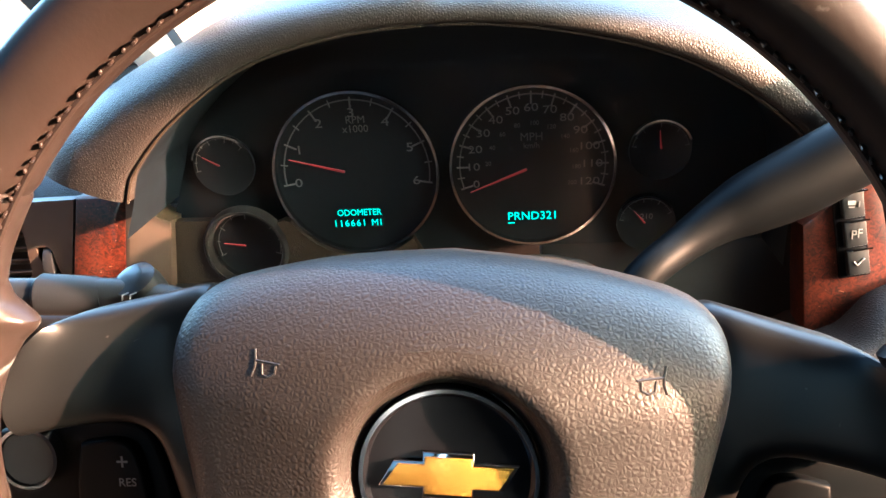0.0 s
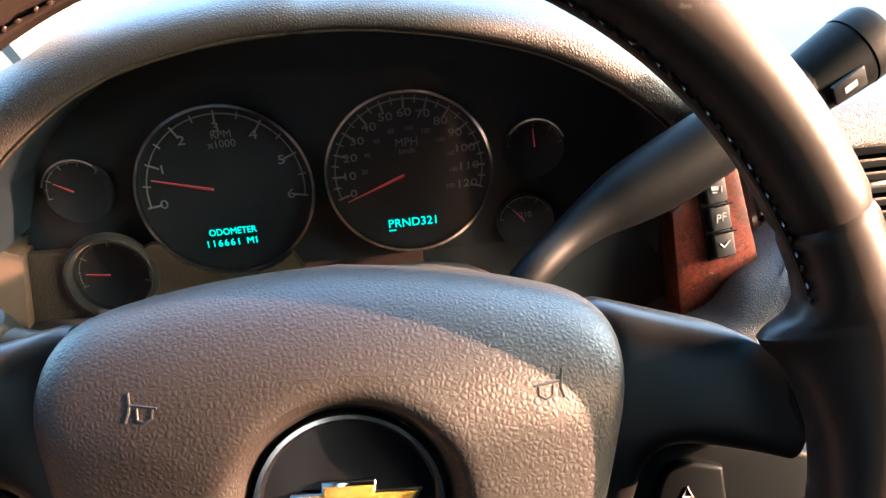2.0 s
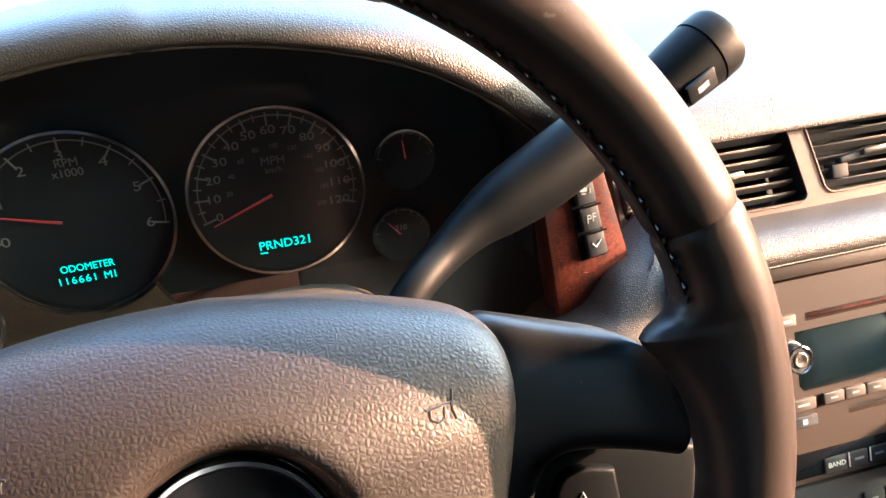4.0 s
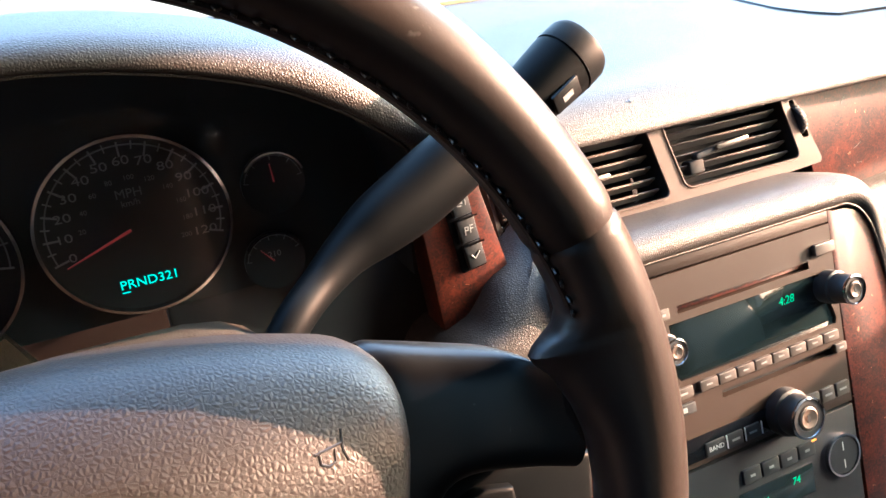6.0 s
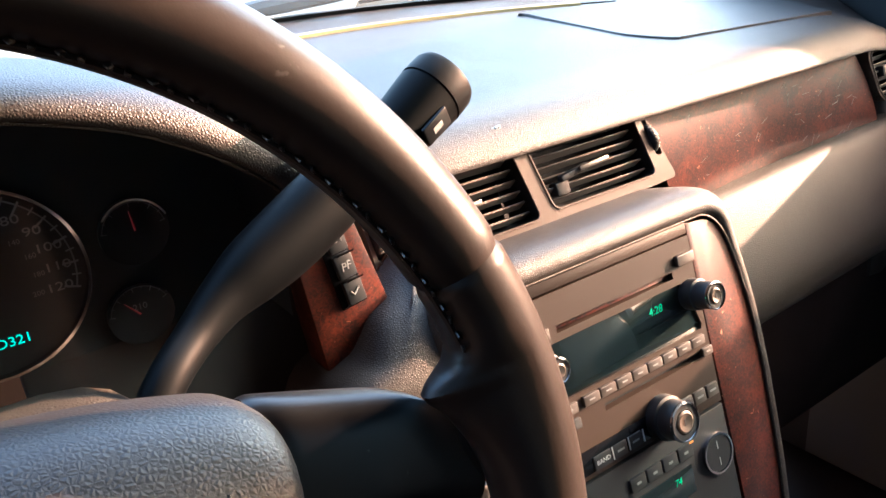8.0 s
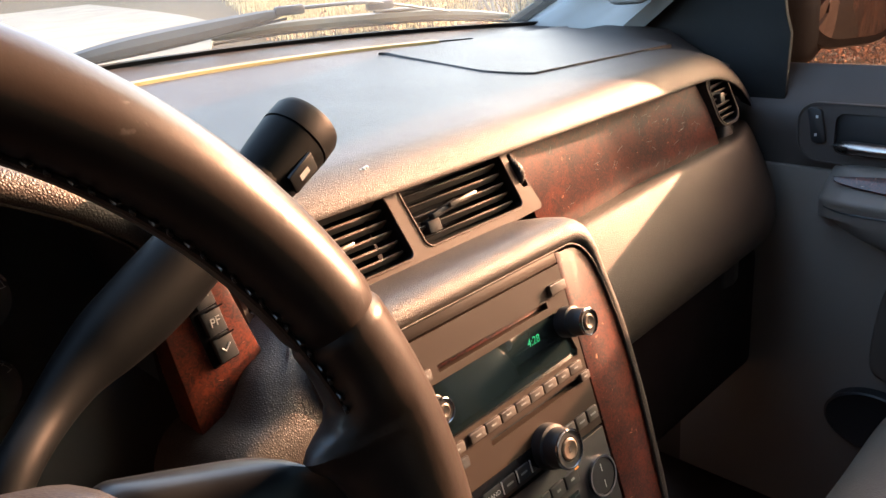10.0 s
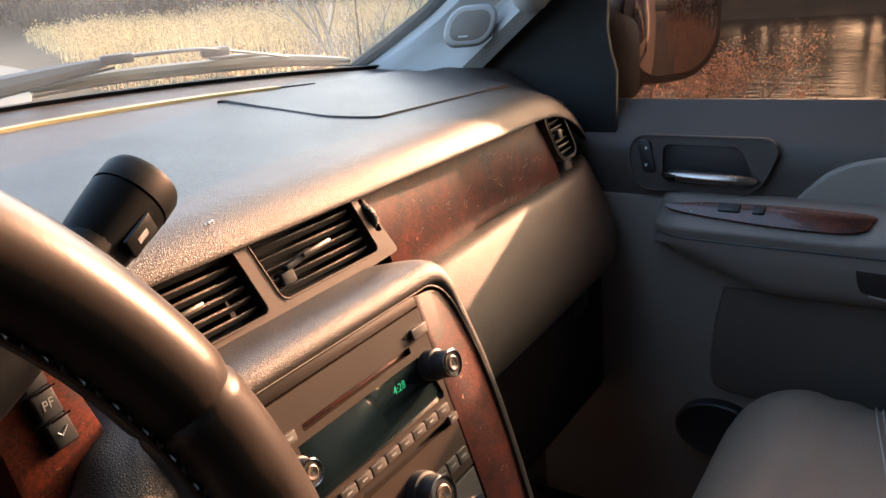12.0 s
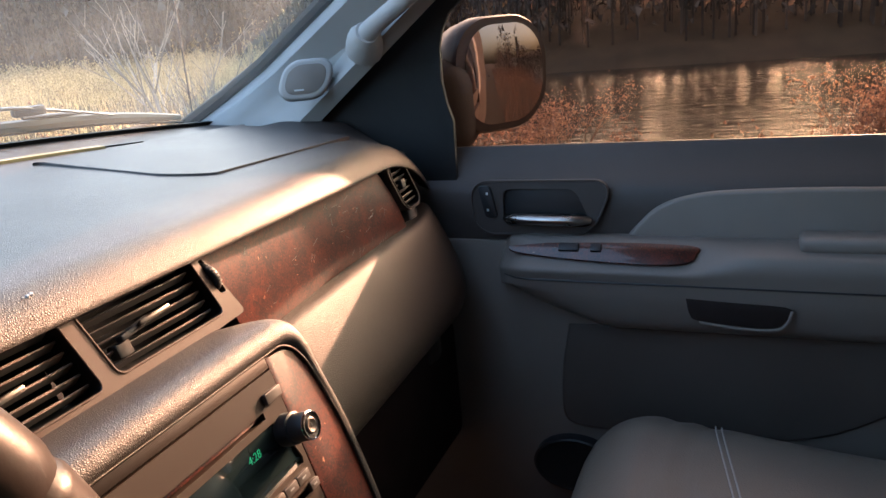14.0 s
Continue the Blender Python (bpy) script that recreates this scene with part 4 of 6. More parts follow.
def steering_wheel():
    w = thing("steering_wheel", "worn brown leather steering wheel with a grained airbag pad", "steering wheel", WHEEL)
    s0, s1 = 24.8, 151.0
    rim_part("upper_grip", s0, s1, M_LEATHER, w, "smooth brown leather upper rim", 84)
    rim_part("side_grip", s0 - 62, s0, M_LEATHER, w, "worn leather side grip", 124)
    rim_part("side_grip", s1, s1 + 62, M_LEATHER, w, "worn leather side grip", 124)
    rim_part("lower_grip", s1 + 62, s0 - 62 + 360, M_LEATHER, w, "leather lower rim", 60)
    # lacing along the inner side
    first = None
    for k in range(78):
        a = 17.5 + k * (145 / 77)
        c, sn = math.cos(radians(a)), math.sin(radians(a))
        inn = flare(a)
        rr = RIM - inn * 0.93
        m = pose(rr * c, rr * sn, 0.0064, 0, 0, a) @ pose(0, 0, 0, 0, 62, 38 if k % 2 else -10)
        if first is None:
            first = part("lacing", rbox(0.0088, 0.0021, 0.0013, 0.0006, 2), M_LEATHER, w, "brown leather lacing stitch")
            st = first
        else:
            st = new("lacing", first.data)
            st.parent = w
        st.matrix_local = m
    path = [((RIM - 0.0172) * math.cos(radians(a)), (RIM - 0.0172) * math.sin(radians(a)), 0.0055) for a in range(18, 162, 2)]
    part("seam_fold", tube(path, 0.0013, 6), M_LEATHER, w, "raised leather seam")
    # airbag pad: crowned, falling away to its top and sides
    def pad_z(x, y):
        return 0.0065 - 0.015 * (x / 0.1) ** 2 - 0.047 * (max(0.0, y - 0.0091) / 0.0565) ** 1.7

    half = smooth_line([(0.0, 0.0655), (0.030, 0.0635), (0.055, 0.0605), (0.078, 0.0560), (0.099, 0.0500), (0.109, 0.0400), (0.1112, 0.0260), (0.1075, 0.004), (0.1005, -0.026), (0.090, -0.065), (0.065, -0.092), (0.0, -0.104)], 34)
    out = [(1.029 * x + 0.0012, 1.029 * y - 0.0033) for x, y in half + [(-x, y) for x, y in reversed(half[1:-1])]]
    BX, BY = 0.0055, -0.0176
    rings = []
    for f, drop in ((0.99, 0.036), (1.0, 0.022), (1.0, 0.014), (0.993, 0.0095), (0.980, 0.0055), (0.962, 0.0028), (0.935, 0.0010), (0.89, 0.0), (0.83, 0.0), (0.76, 0.0), (0.69, 0.0), (0.62, 0.0)):
        ring = []
        for x, y in out:
            px, py = BX + (x - BX) * f, BY + (y - BY) * f
            ring.append((px, py, pad_z(px, py) - drop))
        rings.append(ring)
    # run in to the round badge well
    for r, drop, mix in ((0.0520, 0.0, 0.0), (0.0475, 0.0003, 0.0), (0.0443, 0.0012, 0.05), (0.0419, 0.0018, 0.25), (0.0399, 0.002, 0.6), (0.0384, 0.002, 0.9), (0.0371, 0.002, 1.0), (0.0360, 0.006, 1.0)):
        ring = []
        for x, y in out:
            a = math.atan2(y - BY, x - BX)
            px, py = BX + r * math.cos(a), BY + r * math.sin(a)
            ring.append((px, py, pad_z(px, py) * (1 - mix) - 0.0070 * mix - drop))
        rings.append(ring)
    part("airbag_pad", loft(rings, caps=False), M_PAD, w, "pebbled brown vinyl airbag pad")
    at = pose(BX, BY, -0.0075) @ Matrix.Scale(0.952, 4)
    bz = part("badge", lathe([(0.0340, -0.012), (0.0372, -0.012), (0.0372, -0.0010), (0.0360, 0.0006), (0.0350, 0.0), (0.0335, -0.0012), (0.004, -0.0012)], 64, m=at), M_GLOSS, w, "round gloss black badge")
    part("badge_ring", ring_arc(0.0353, 0.0370, -0.003, 0.0014, 0, 360, 72, at), M_CHROME, bz, "thin chrome ring")
    bow = [(-0.0290, -0.0058), (-0.0225, 0.0056), (-0.0105, 0.0056), (-0.0105, 0.0098), (0.0105, 0.0098), (0.0105, 0.0056), (0.0290, 0.0058), (0.0225, -0.0056), (0.0105, -0.0056), (0.0105, -0.0098), (-0.0105, -0.0098), (-0.0105, -0.0056)]
    em = part("emblem", prism(bow, 0.003, 0.0006, m=at @ pose(0, 0.0006, 0.0016)), M_CHROME, bz, "raised bright-edged emblem")
    part("emblem_face", prism([(x * 0.92, y * 0.80) for x, y in bow], 0.001, 0.0003, m=at @ pose(0, 0.0006, 0.0024)), M_GOLD, em, "gold emblem face")
    # horn symbols pressed into the pad
    for sx, cx, cy in ((-1, -0.0659, 0.0243), (1, 0.0809, 0.0235)):
        for pts in ([(0.0058, 0.0050), (0.0048, 0.0012), (0.0048, -0.0012), (0.0058, -0.0045)], [(0.0048, 0.0012), (-0.0055, 0.0004)], [(0.0020, 0.0002), (0.0012, -0.0035), (-0.0015, -0.0042), (-0.0040, -0.0028), (-0.0040, 0.0)]):
            part("horn_symbol", tube([(cx + sx * a, cy + b, pad_z(cx + sx * a, cy + b) - 0.0002) for a, b in pts], 0.0006, 6), M_BLACK, w, "pressed dark horn symbol")
    # spokes: rounded bars that rise from beside the pad to the leather tongues
    for sx in (-1, 1):
        top = smooth_line([(0.1080, 0.0455), (0.1120, 0.0457), (0.1195, 0.0440), (0.1395, 0.0392), (0.1575, 0.0352), (0.1665, 0.0320)], 36)
        low = smooth_line([(0.1020, -0.107), (0.1140, -0.080), (0.1215, -0.0545), (0.1270, -0.0320), (0.1330, -0.0205), (0.1440, -0.0155), (0.1645, -0.0165), (0.1805, -0.0180)], 36)
        rings = []
        for k in range(36):
            u = k / 35
            ring = []
            for j in range(32):
                b = 2 * math.pi * j / 32
                cb, sb = math.cos(b), math.sin(b)
                v, h = math.copysign(abs(cb) ** 0.62, cb), math.copysign(abs(sb) ** 0.62, sb)
                x = 0.5 * (top[k][0] + low[k][0]) + 0.5 * v * (top[k][0] - low[k][0]) + 0.0085 * (1 - v * v) * u ** 3
                y = 0.5 * (top[k][1] + low[k][1]) + 0.5 * v * (top[k][1] - low[k][1])
                ring.append((sx * x, y, -0.041 + 0.027 * u ** 2.6 - 0.0165 + 0.0165 * h))
            rings.append(ring)
        sp = part("spoke", loft(rings), M_SPOKE, w, "smooth dark spoke cover")
        pod = smooth_line([(0.1950, -0.0180), (0.1600, -0.0110), (0.1390, -0.0090), (0.1265, -0.0130), (0.1205, -0.0240), (0.1150, -0.0460), (0.1200, -0.0800), (0.1600, -0.0860), (0.1900, -0.0700)], 40)
        pts = [(sx * 1.07 * x - 0.0022, 1.07 * y - 0.0079) for x, y in pod]
        if sx < 0:
            pts.reverse()
        part("switch_pod", prism(pts, 0.020, 0.003, 3, m=pose(0, 0, -0.049)), M_ARM, sp, "dark recessed switch pod")
        key = smooth_line([(0.1540, -0.0190), (0.1400, -0.0165), (0.1310, -0.0195), (0.1265, -0.0300), (0.1240, -0.0480), (0.1300, -0.0660), (0.1480, -0.0640), (0.1560, -0.0440), (0.1540, -0.0190)], 34)[:-1]
        pts = [(sx * 1.07 * x - 0.0022, 1.07 * y - 0.0079) for x, y in key]
        if sx < 0:
            pts.reverse()
        part("rocker", prism(pts, 0.010, 0.002, 3, m=pose(0, 0, -0.0430)), M_ARM, sp, "black rocker switch")
        if sx < 0:
            part("switch_ring", ring_arc(0.0132, 0.0148, -0.006, 0.0, 0, 360, 48, pose(-0.1920, -0.0360, -0.0410)), M_CHROME, sp, "round button with a bright ring")
            part("round_button", lathe([(0.003, -0.001), (0.0125, -0.001), (0.0136, -0.003), (0.0136, -0.012)], 32, m=pose(-0.1920, -0.0360, -0.0410)), M_BLACK, sp, "round black button")
            lettering("print", "+", 0.0110, M_DIMPRINT, sp, pose(-0.1468, -0.0359, -0.0427, 0, 0, 3.5), 0.0001)
            lettering("print", "RES", 0.0056, M_DIMPRINT, sp, pose(-0.1445, -0.0452, -0.0427, 0, 0, 3.5), 0.0001)
        else:
            part("print", tube([(x, y, -0.0427) for x, y in ((0.1443, -0.0405), (0.1466, -0.0359), (0.1489, -0.0405), (0.1443, -0.0405))], 0.0004, 5), M_PRINT, sp, "white triangle")
    hub = part("hub", lathe([(0.03, -0.12), (0.045, -0.115), (0.050, -0.085), (0.050, -0.068), (0.03, -0.066)], 32), M_BLACK, w, "dark hub behind the pad")


steering_wheel()


def column():
    c = thing("steering_column", "tan steering column shroud behind the wheel", "steering column")
    rows = []
    for y, hw, top, bot in ((0.060, 0.080, 1.206, 1.090), (0.068, 0.088, 1.2165, 1.080), (0.080, 0.092, 1.2205, 1.078), (0.105, 0.094, 1.2190, 1.075), (0.16, 0.092, 1.198, 1.070), (0.27, 0.085, 1.140, 1.065)):
        ring = []
        for k in range(24):
            a = 2 * math.pi * k / 24
            ca, sa = math.cos(a), math.sin(a)
            x = hw * math.copysign(abs(ca) ** 0.45, ca)
            z = (top + bot) / 2 + (top - bot) / 2 * math.copysign(abs(sa) ** 0.55, sa)
            ring.append((-0.402 + x, y, z))
        rows.append(ring)
    part("shroud", loft(rows), M_TAN, c, "tan grained plastic shroud")
    # gear lever
    g = thing("gear_lever", "thick black column gear lever with a chunky knob", "gear lever")
    path = smooth_line([(-0.320, 0.100, 1.196), (-0.3053, 0.110, 1.2085), (-0.2876, 0.125, 1.2150), (-0.2690, 0.135, 1.2235), (-0.2500, 0.141, 1.2310), (-0.2274, 0.146, 1.2395), (-0.1970, 0.152, 1.2535), (-0.1650, 0.160, 1.2660), (-0.1400, 0.165, 1.2765)], 34)
    rad = [r for r, in smooth_line([(0.0090,), (0.0092,), (0.0098,), (0.0125,), (0.0165,), (0.0185,), (0.0185,), (0.0165,), (0.0155,)], 34)]
    part("arm", tube(path, rad, 24), M_ARM, g, "tapered black arm")
    a, b = Vector((-0.1560, 0.1640, 1.2670)), Vector((-0.1065, 0.1700, 1.2965))
    kn = [(0.0, 0.0165), (0.10, 0.0172), (0.45, 0.0192), (0.70, 0.0202), (0.705, 0.0194), (0.72, 0.0194), (0.725, 0.0204), (0.92, 0.0200), (0.98, 0.0184), (1.0, 0.0150)]
    knob = part("knob", tube([a + (b - a) * t for t, r in kn], [r for t, r in kn], 32), M_ARM, g, "black knob with a grip ring")
    d = (b - a).normalized()
    side = Vector((0.35, -0.85, -0.1))
    side = (side - d * side.dot(d)).normalized()
    pm = plane_pose(a + (b - a) * 0.42 + side * 0.0186, d, side.cross(d))
    part("selector_button", rbox(0.020, 0.013, 0.003, 0.0012, m=pm), M_SPOKE, knob, "small rocker on the knob")
    part("selector_print", rbox(0.0075, 0.004, 0.0004, 0, m=pm @ pose(0, 0, 0.0016)), M_DIMPRINT, knob)
    # ignition lock
    ig = thing("ignition_lock", "black round ignition lock on the column", "ignition lock", plane_pose((-0.2880, 0.078, 1.187), (0.9, 0.1, -0.3), (0.1, 0.75, 0.65)))
    part("barrel", lathe([(0.003, 0.018), (0.0085, 0.018), (0.0105, 0.0165), (0.0115, 0.012), (0.0115, -0.02)], 32), M_BLACK, ig, "black lock barrel")
    part("lock_ring", ring_arc(0.0094, 0.0108, 0.0166, 0.0178, 0, 360, 32), M_DULL, ig, "bright ring")
    # turn lever
    t = thing("turn_signal_lever", "grey turn signal lever with a brown wiper knob", "turn signal lever")
    part("arm", tube(smooth_line([(-0.49, 0.085, 1.190), (-0.545, 0.082, 1.214), (-0.600, 0.080, 1.2185), (-0.66, 0.075, 1.222)], 14), [0.006, 0.006, 0.0065, 0.007, 0.0075, 0.008, 0.008, 0.0082, 0.0082, 0.0082, 0.0082, 0.008, 0.0075, 0.005], 16), M_LEVER, t, "grey tapered arm")
    part("collar", tube([(-0.572, 0.081, 1.2165), (-0.578, 0.081, 1.2168), (-0.604, 0.080, 1.2188), (-0.606, 0.080, 1.2188)], [0.0085, 0.0098, 0.0105, 0.0085], 16), M_LEVER, t, "ringed collar")
    kb = part("wiper_knob", tube([(-0.555, 0.092, 1.205), (-0.556, 0.084, 1.2200), (-0.5565, 0.082, 1.2250), (-0.557, 0.081, 1.2265)], [0.012, 0.0118, 0.0105, 0.006], 20), M_SPOKE, t, "round dark brown knob")
    for dx in (-0.003, 0.001):
        part("wiper_symbol", tube([(-0.556 + dx, 0.0715, 1.2185), (-0.555 + dx, 0.0712, 1.2215), (-0.552 + dx, 0.0715, 1.2225)], 0.0004, 5), M_PRINT, kb, "white wiper symbol")


column()

# ---- centre stack ----
FACE_O = (CX, 0.215, 1.117)
FACE = plane_pose(FACE_O, (1, 0, 0), (0, 0.30, 1))


def on_face(x, z):
    """Face coordinates from the car's x and height z."""
    return x - CX, (z - 1.117) * math.hypot(1, 0.30)


def centre_stack():
    s = thing("centre_stack", "padded tan centre stack with burl side strips", "centre stack")
    # outline of the right side from the top middle downwards, in face coordinates
    side = smooth_line([(0.0, 0.0), (0.10, 0.0), (0.134, -0.002), (0.152, -0.016), (0.163, -0.045), (0.1725, -0.105), (0.174, -0.18), (0.168, -0.28), (0.15, -0.42)], 40)
    rows = []
    for sx in (-1, 1):
        rows = []
        n = len(side)
        for i, (x, y) in enumerate(side):
            p, q = side[max(i - 1, 0)], side[min(i + 1, n - 1)]
            tx, ty = q[0] - p[0], q[1] - p[1]
            l = math.hypot(tx, ty)
            nx, ny = -ty / l, tx / l            # towards the outside
            if i == 0:
                nx, ny = 0.0, 1.0
            k = max(0.0, ny)
            topc = smooth_line([(-0.004, -0.004), (0.0, 0.002), (0.004, 0.0050), (0.010, 0.0052), (0.017, 0.002), (0.023, -0.006), (0.0255, -0.018), (0.0265, -0.034), (0.027, -0.060), (0.027, -0.085)], 22)
            sidec = smooth_line([(-0.0075, -0.004), (-0.0068, -0.0005), (-0.0050, 0.0014), (-0.0022, 0.0020), (0.001, 0.0014), (0.0030, -0.0015), (0.0040, -0.010), (0.0050, -0.030), (0.006, -0.060), (0.006, -0.095)], 22)
            k = k * k * (3 - 2 * k)
            ring = [FACE @ Vector((sx * (x + nx * (p0 * k + q0 * (1 - k))), y + ny * (p0 * k + q0 * (1 - k)), p1 * k + q1 * (1 - k))) for (p0, p1), (q0, q1) in zip(topc, sidec)]
            rows.append(ring)
        part("stack_hood", loft(rows, closed=False), M_DASH, s, "grained vinyl surround rolling over the stack")
        bead = [FACE @ Vector((sx * (x - 0.0065 * min(1, max(0, (x - 0.11) / 0.03))), y, 0.0016)) for x, y in side]
        part("surround_bead", tube(bead, 0.0011, 6), M_TAN, s)
        inner = [(0.1035, -0.0015)] + [(x - 0.0068 * min(1, max(0, (x - 0.105) / 0.03)), y - 0.004 * max(0, 1 + y / 0.02)) for x, y in side if x > 0.106] + [(0.108, -0.42), (0.1065, -0.2)]
        pts = [(sx * x, y) for x, y in inner]
        if sx > 0:
            pts.reverse()
        part("burl_side", prism(pts, 0.012, 0.001, m=FACE @ pose(0, 0, 0.0)), M_BURL, s, "glossy burl side strip")
    part("upper_fascia", prism([(-0.1035, -0.0012), (-0.1035, -0.0115), (0.1035, -0.0115), (0.1035, -0.0012)], 0.015, 0.0006, m=FACE), M_RADIO, s, "tan fascia strip above the radio")
    part("back_plate", rbox(0.30, 0.46, 0.02, 0.004, m=FACE @ pose(0, -0.23, -0.022)), M_BLACK, s)
    # padded roll between the burl switch plate and the radio
    rows = []
    edge = smooth_line([(1.146, -0.094), (1.136, -0.102), (1.1255, -0.119), (1.1175, -0.1335), (1.1065, -0.143), (1.0960, -0.1530), (1.0905, -0.167), (1.080, -0.186), (1.055, -0.198), (1.010, -0.202)], 22)
    for z, xl in edge:
        u = (1.146 - z) / 0.136
        y = 0.274 - 0.070 * (1 - (1 - min(1.0, u * 1.7)) ** 2)
        ring = [(xl, 0.290), (xl + 0.001, y + 0.026), (xl + 0.006, y + 0.010), (xl + 0.016, y + 0.002), (0.5 * xl - 0.044, y - 0.002), (-0.088, y), (-0.078, y + 0.006), (-0.070, y + 0.02), (-0.066, 0.290)]
        rows.append([(x, q, z) for x, q in smooth_line(ring, 24)])
    part("knee_roll", loft(rows), M_DASH, s, "grey grained padded roll beside the stack")


centre_stack()


def push_key(parent, x, z, w, h, up=0.003, mat=None, label="", mark=None):
    fx, fy = on_face(x, z)
    b = part("button", prism(rounded(w, h, 0.0012, 3), 0.006, 0.0008, 2, m=FACE @ pose(fx, fy, up)), mat or M_BUTTON, parent, label)
    if mark:
        part("print", rbox(mark[0], mark[1], 0.0002, 0, m=FACE @ pose(fx, fy, up + 0.0001)), M_DIMPRINT, b)
    return b


def turn_knob(parent, x, z, r, h, name="knob", label=""):
    fx, fy = on_face(x, z)
    m = FACE @ pose(fx, fy, 0.0)
    k = part(name, lathe([(r * 0.4, -0.002), (r * 1.12, -0.002), (r * 1.15, 0.002), (r * 1.12, h * 0.38), (r * 0.98, h * 0.42), (r, h * 0.5), (r * 0.97, h * 0.94), (r * 0.90, h), (r * 0.62, h), (r * 0.55, h * 0.93), (r * 0.2, h * 0.93)], 40, m=m), M_BLACK, parent, label)
    part("knob_ring", lathe([(r * 0.90, h * 0.99), (r * 1.00, h * 0.97), (r * 1.00, h * 1.02), (r * 0.90, h * 1.04)], 40, m=m, caps=False), M_CHROME, k, "thin bright ring")
    part("knob_cap", lathe([(r * 0.50, h * 0.90), (r * 0.56, h * 1.01), (r * 0.45, h * 1.05), (r * 0.12, h * 0.98)], 32, m=m), M_TRIM, k, "tan dished cap")
    part("power_mark", rbox(r * 0.16, r * 0.34, 0.0003, 0, m=m @ pose(0, 0, h * 1.02)), M_BLACK, k)
    return k


def radio():
    r = thing("car_radio", "tan-faced car radio with a dark display and knobs", "car radio")
    # faceplate with its openings
    fp = [on_face(x, z) for x, z in ((-0.0420, 1.1045), (0.1650, 1.1045), (0.1650, 0.954), (-0.0420, 0.954))]
    slot = [on_face(x, z) for x, z in ((0.000, 1.0795), (0.137, 1.0795), (0.137, 1.0735), (0.000, 1.0735))]
    disp = [on_face(x, z) for x, z in ((-0.0100, 1.0672), (0.143, 1.0672), (0.150, 1.0600), (0.160, 1.0270), (0.158, 1.0225), (-0.0060, 1.0225), (-0.0100, 1.027))]
    slot2 = [on_face(x, z) for x, z in ((0.030, 1.0045), (0.160, 1.0045), (0.160, 0.9985), (0.030, 0.9985))]
    part("faceplate", holed_plate(fp, [slot, disp, slot2], 0.008, m=FACE @ pose(0, 0, 0.0)), M_RADIO, r, "satin tan faceplate", smooth=False)
    for z, h in ((1.0765, 0.012), (1.0015, 0.012)):
        fx, fy = on_face(0.08, z)
        part("disc_slot", rbox(0.165, h, 0.002, 0, m=FACE @ pose(fx, fy, -0.009)), M_BLACK, r, "dark disc slot")
    fx, fy = on_face(0.0685, 1.0765)
    part("slot_flap", rbox(0.135, 0.0042, 0.002, 0.0006, m=FACE @ pose(fx, fy, -0.0055)), M_BURL, r, "red-brown slot flap")
    fx, fy = on_face(0.075, 1.045)
    d = part("display", rbox(0.175, 0.050, 0.002, 0.0004, m=FACE @ pose(fx, fy, -0.0030)), M_DISPLAY, r, "glossy smoked display")
    fx, fy = on_face(0.1100, 1.0545)
    lettering("clock", "4:28", 0.0098, M_CLOCK, d, FACE @ pose(fx, fy, -0.0018), 0.0001, "dim green clock figures", shear=0.12)
    push_key(r, 0.1535, 1.0870, 0.022, 0.0095, 0.004, label="eject button")
    push_key(r, -0.0190, 1.0765, 0.020, 0.0090, 0.0025, mark=(0.012, 0.002))
    turn_knob(r, 0.1540, 1.0550, 0.0125, 0.027, label="black volume knob")
    turn_knob(r, -0.0200, 1.0530, 0.0105, 0.018, label="black sound knob")
    turn_knob(r, 0.0880, 0.9695, 0.0175, 0.026, "tuning_knob", "large black tuning knob")
    # station keys
    for k in range(8):
        push_key(r, 0.0165 + k * 0.0188, 1.0145, 0.0178, 0.0088, 0.0032, label="station button", mark=(0.006, 0.0012))
    push_key(r, -0.0100, 1.0140, 0.022, 0.0090, 0.0030, mark=(0.010, 0.0016))
    push_key(r, -0.0100, 1.0015, 0.022, 0.0090, 0.0030, M_BLACK, mark=(0.004, 0.004))
    push_key(r, 0.1580, 1.0025, 0.013, 0.008, 0.0030, mark=(0.005, 0.0015))
    for k, (x, w) in enumerate(((0.014, 0.020), (0.0340, 0.016), (0.0520, 0.016), (0.1200, 0.015), (0.1370, 0.015), (0.1540, 0.015))):
        bt = push_key(r, x, 0.9640 + 0.004 * (k > 2), w, 0.0120, 0.0025, M_BUTTON if k > 2 else M_BLACK, "button", mark=(0.008, 0.0018) if k else None)
        if k == 0:
            fx, fy = on_face(x, 0.9640)
            lettering("print", "BAND", 0.0056, M_PRINT, bt, FACE @ pose(fx, fy, 0.0027), 0.0001)
    for x in (0.0245, 0.0435, 0.0610):
        fx, fy = on_face(x, 0.9650)
        part("divider", rbox(0.0007, 0.011, 0.001, 0, m=FACE @ pose(fx, fy, 0.003)), M_PRINT, r)
    # a dark gloss band behind the tuning knob
    fx, fy = on_face(0.055, 0.983)
    part("gloss_band", rbox(0.13, 0.020, 0.0008, 0.0003, m=FACE @ pose(fx - 0.020, fy - 0.016, 0.0006)), M_GLOSS, r, "gloss black band behind the tuning knob")


radio()


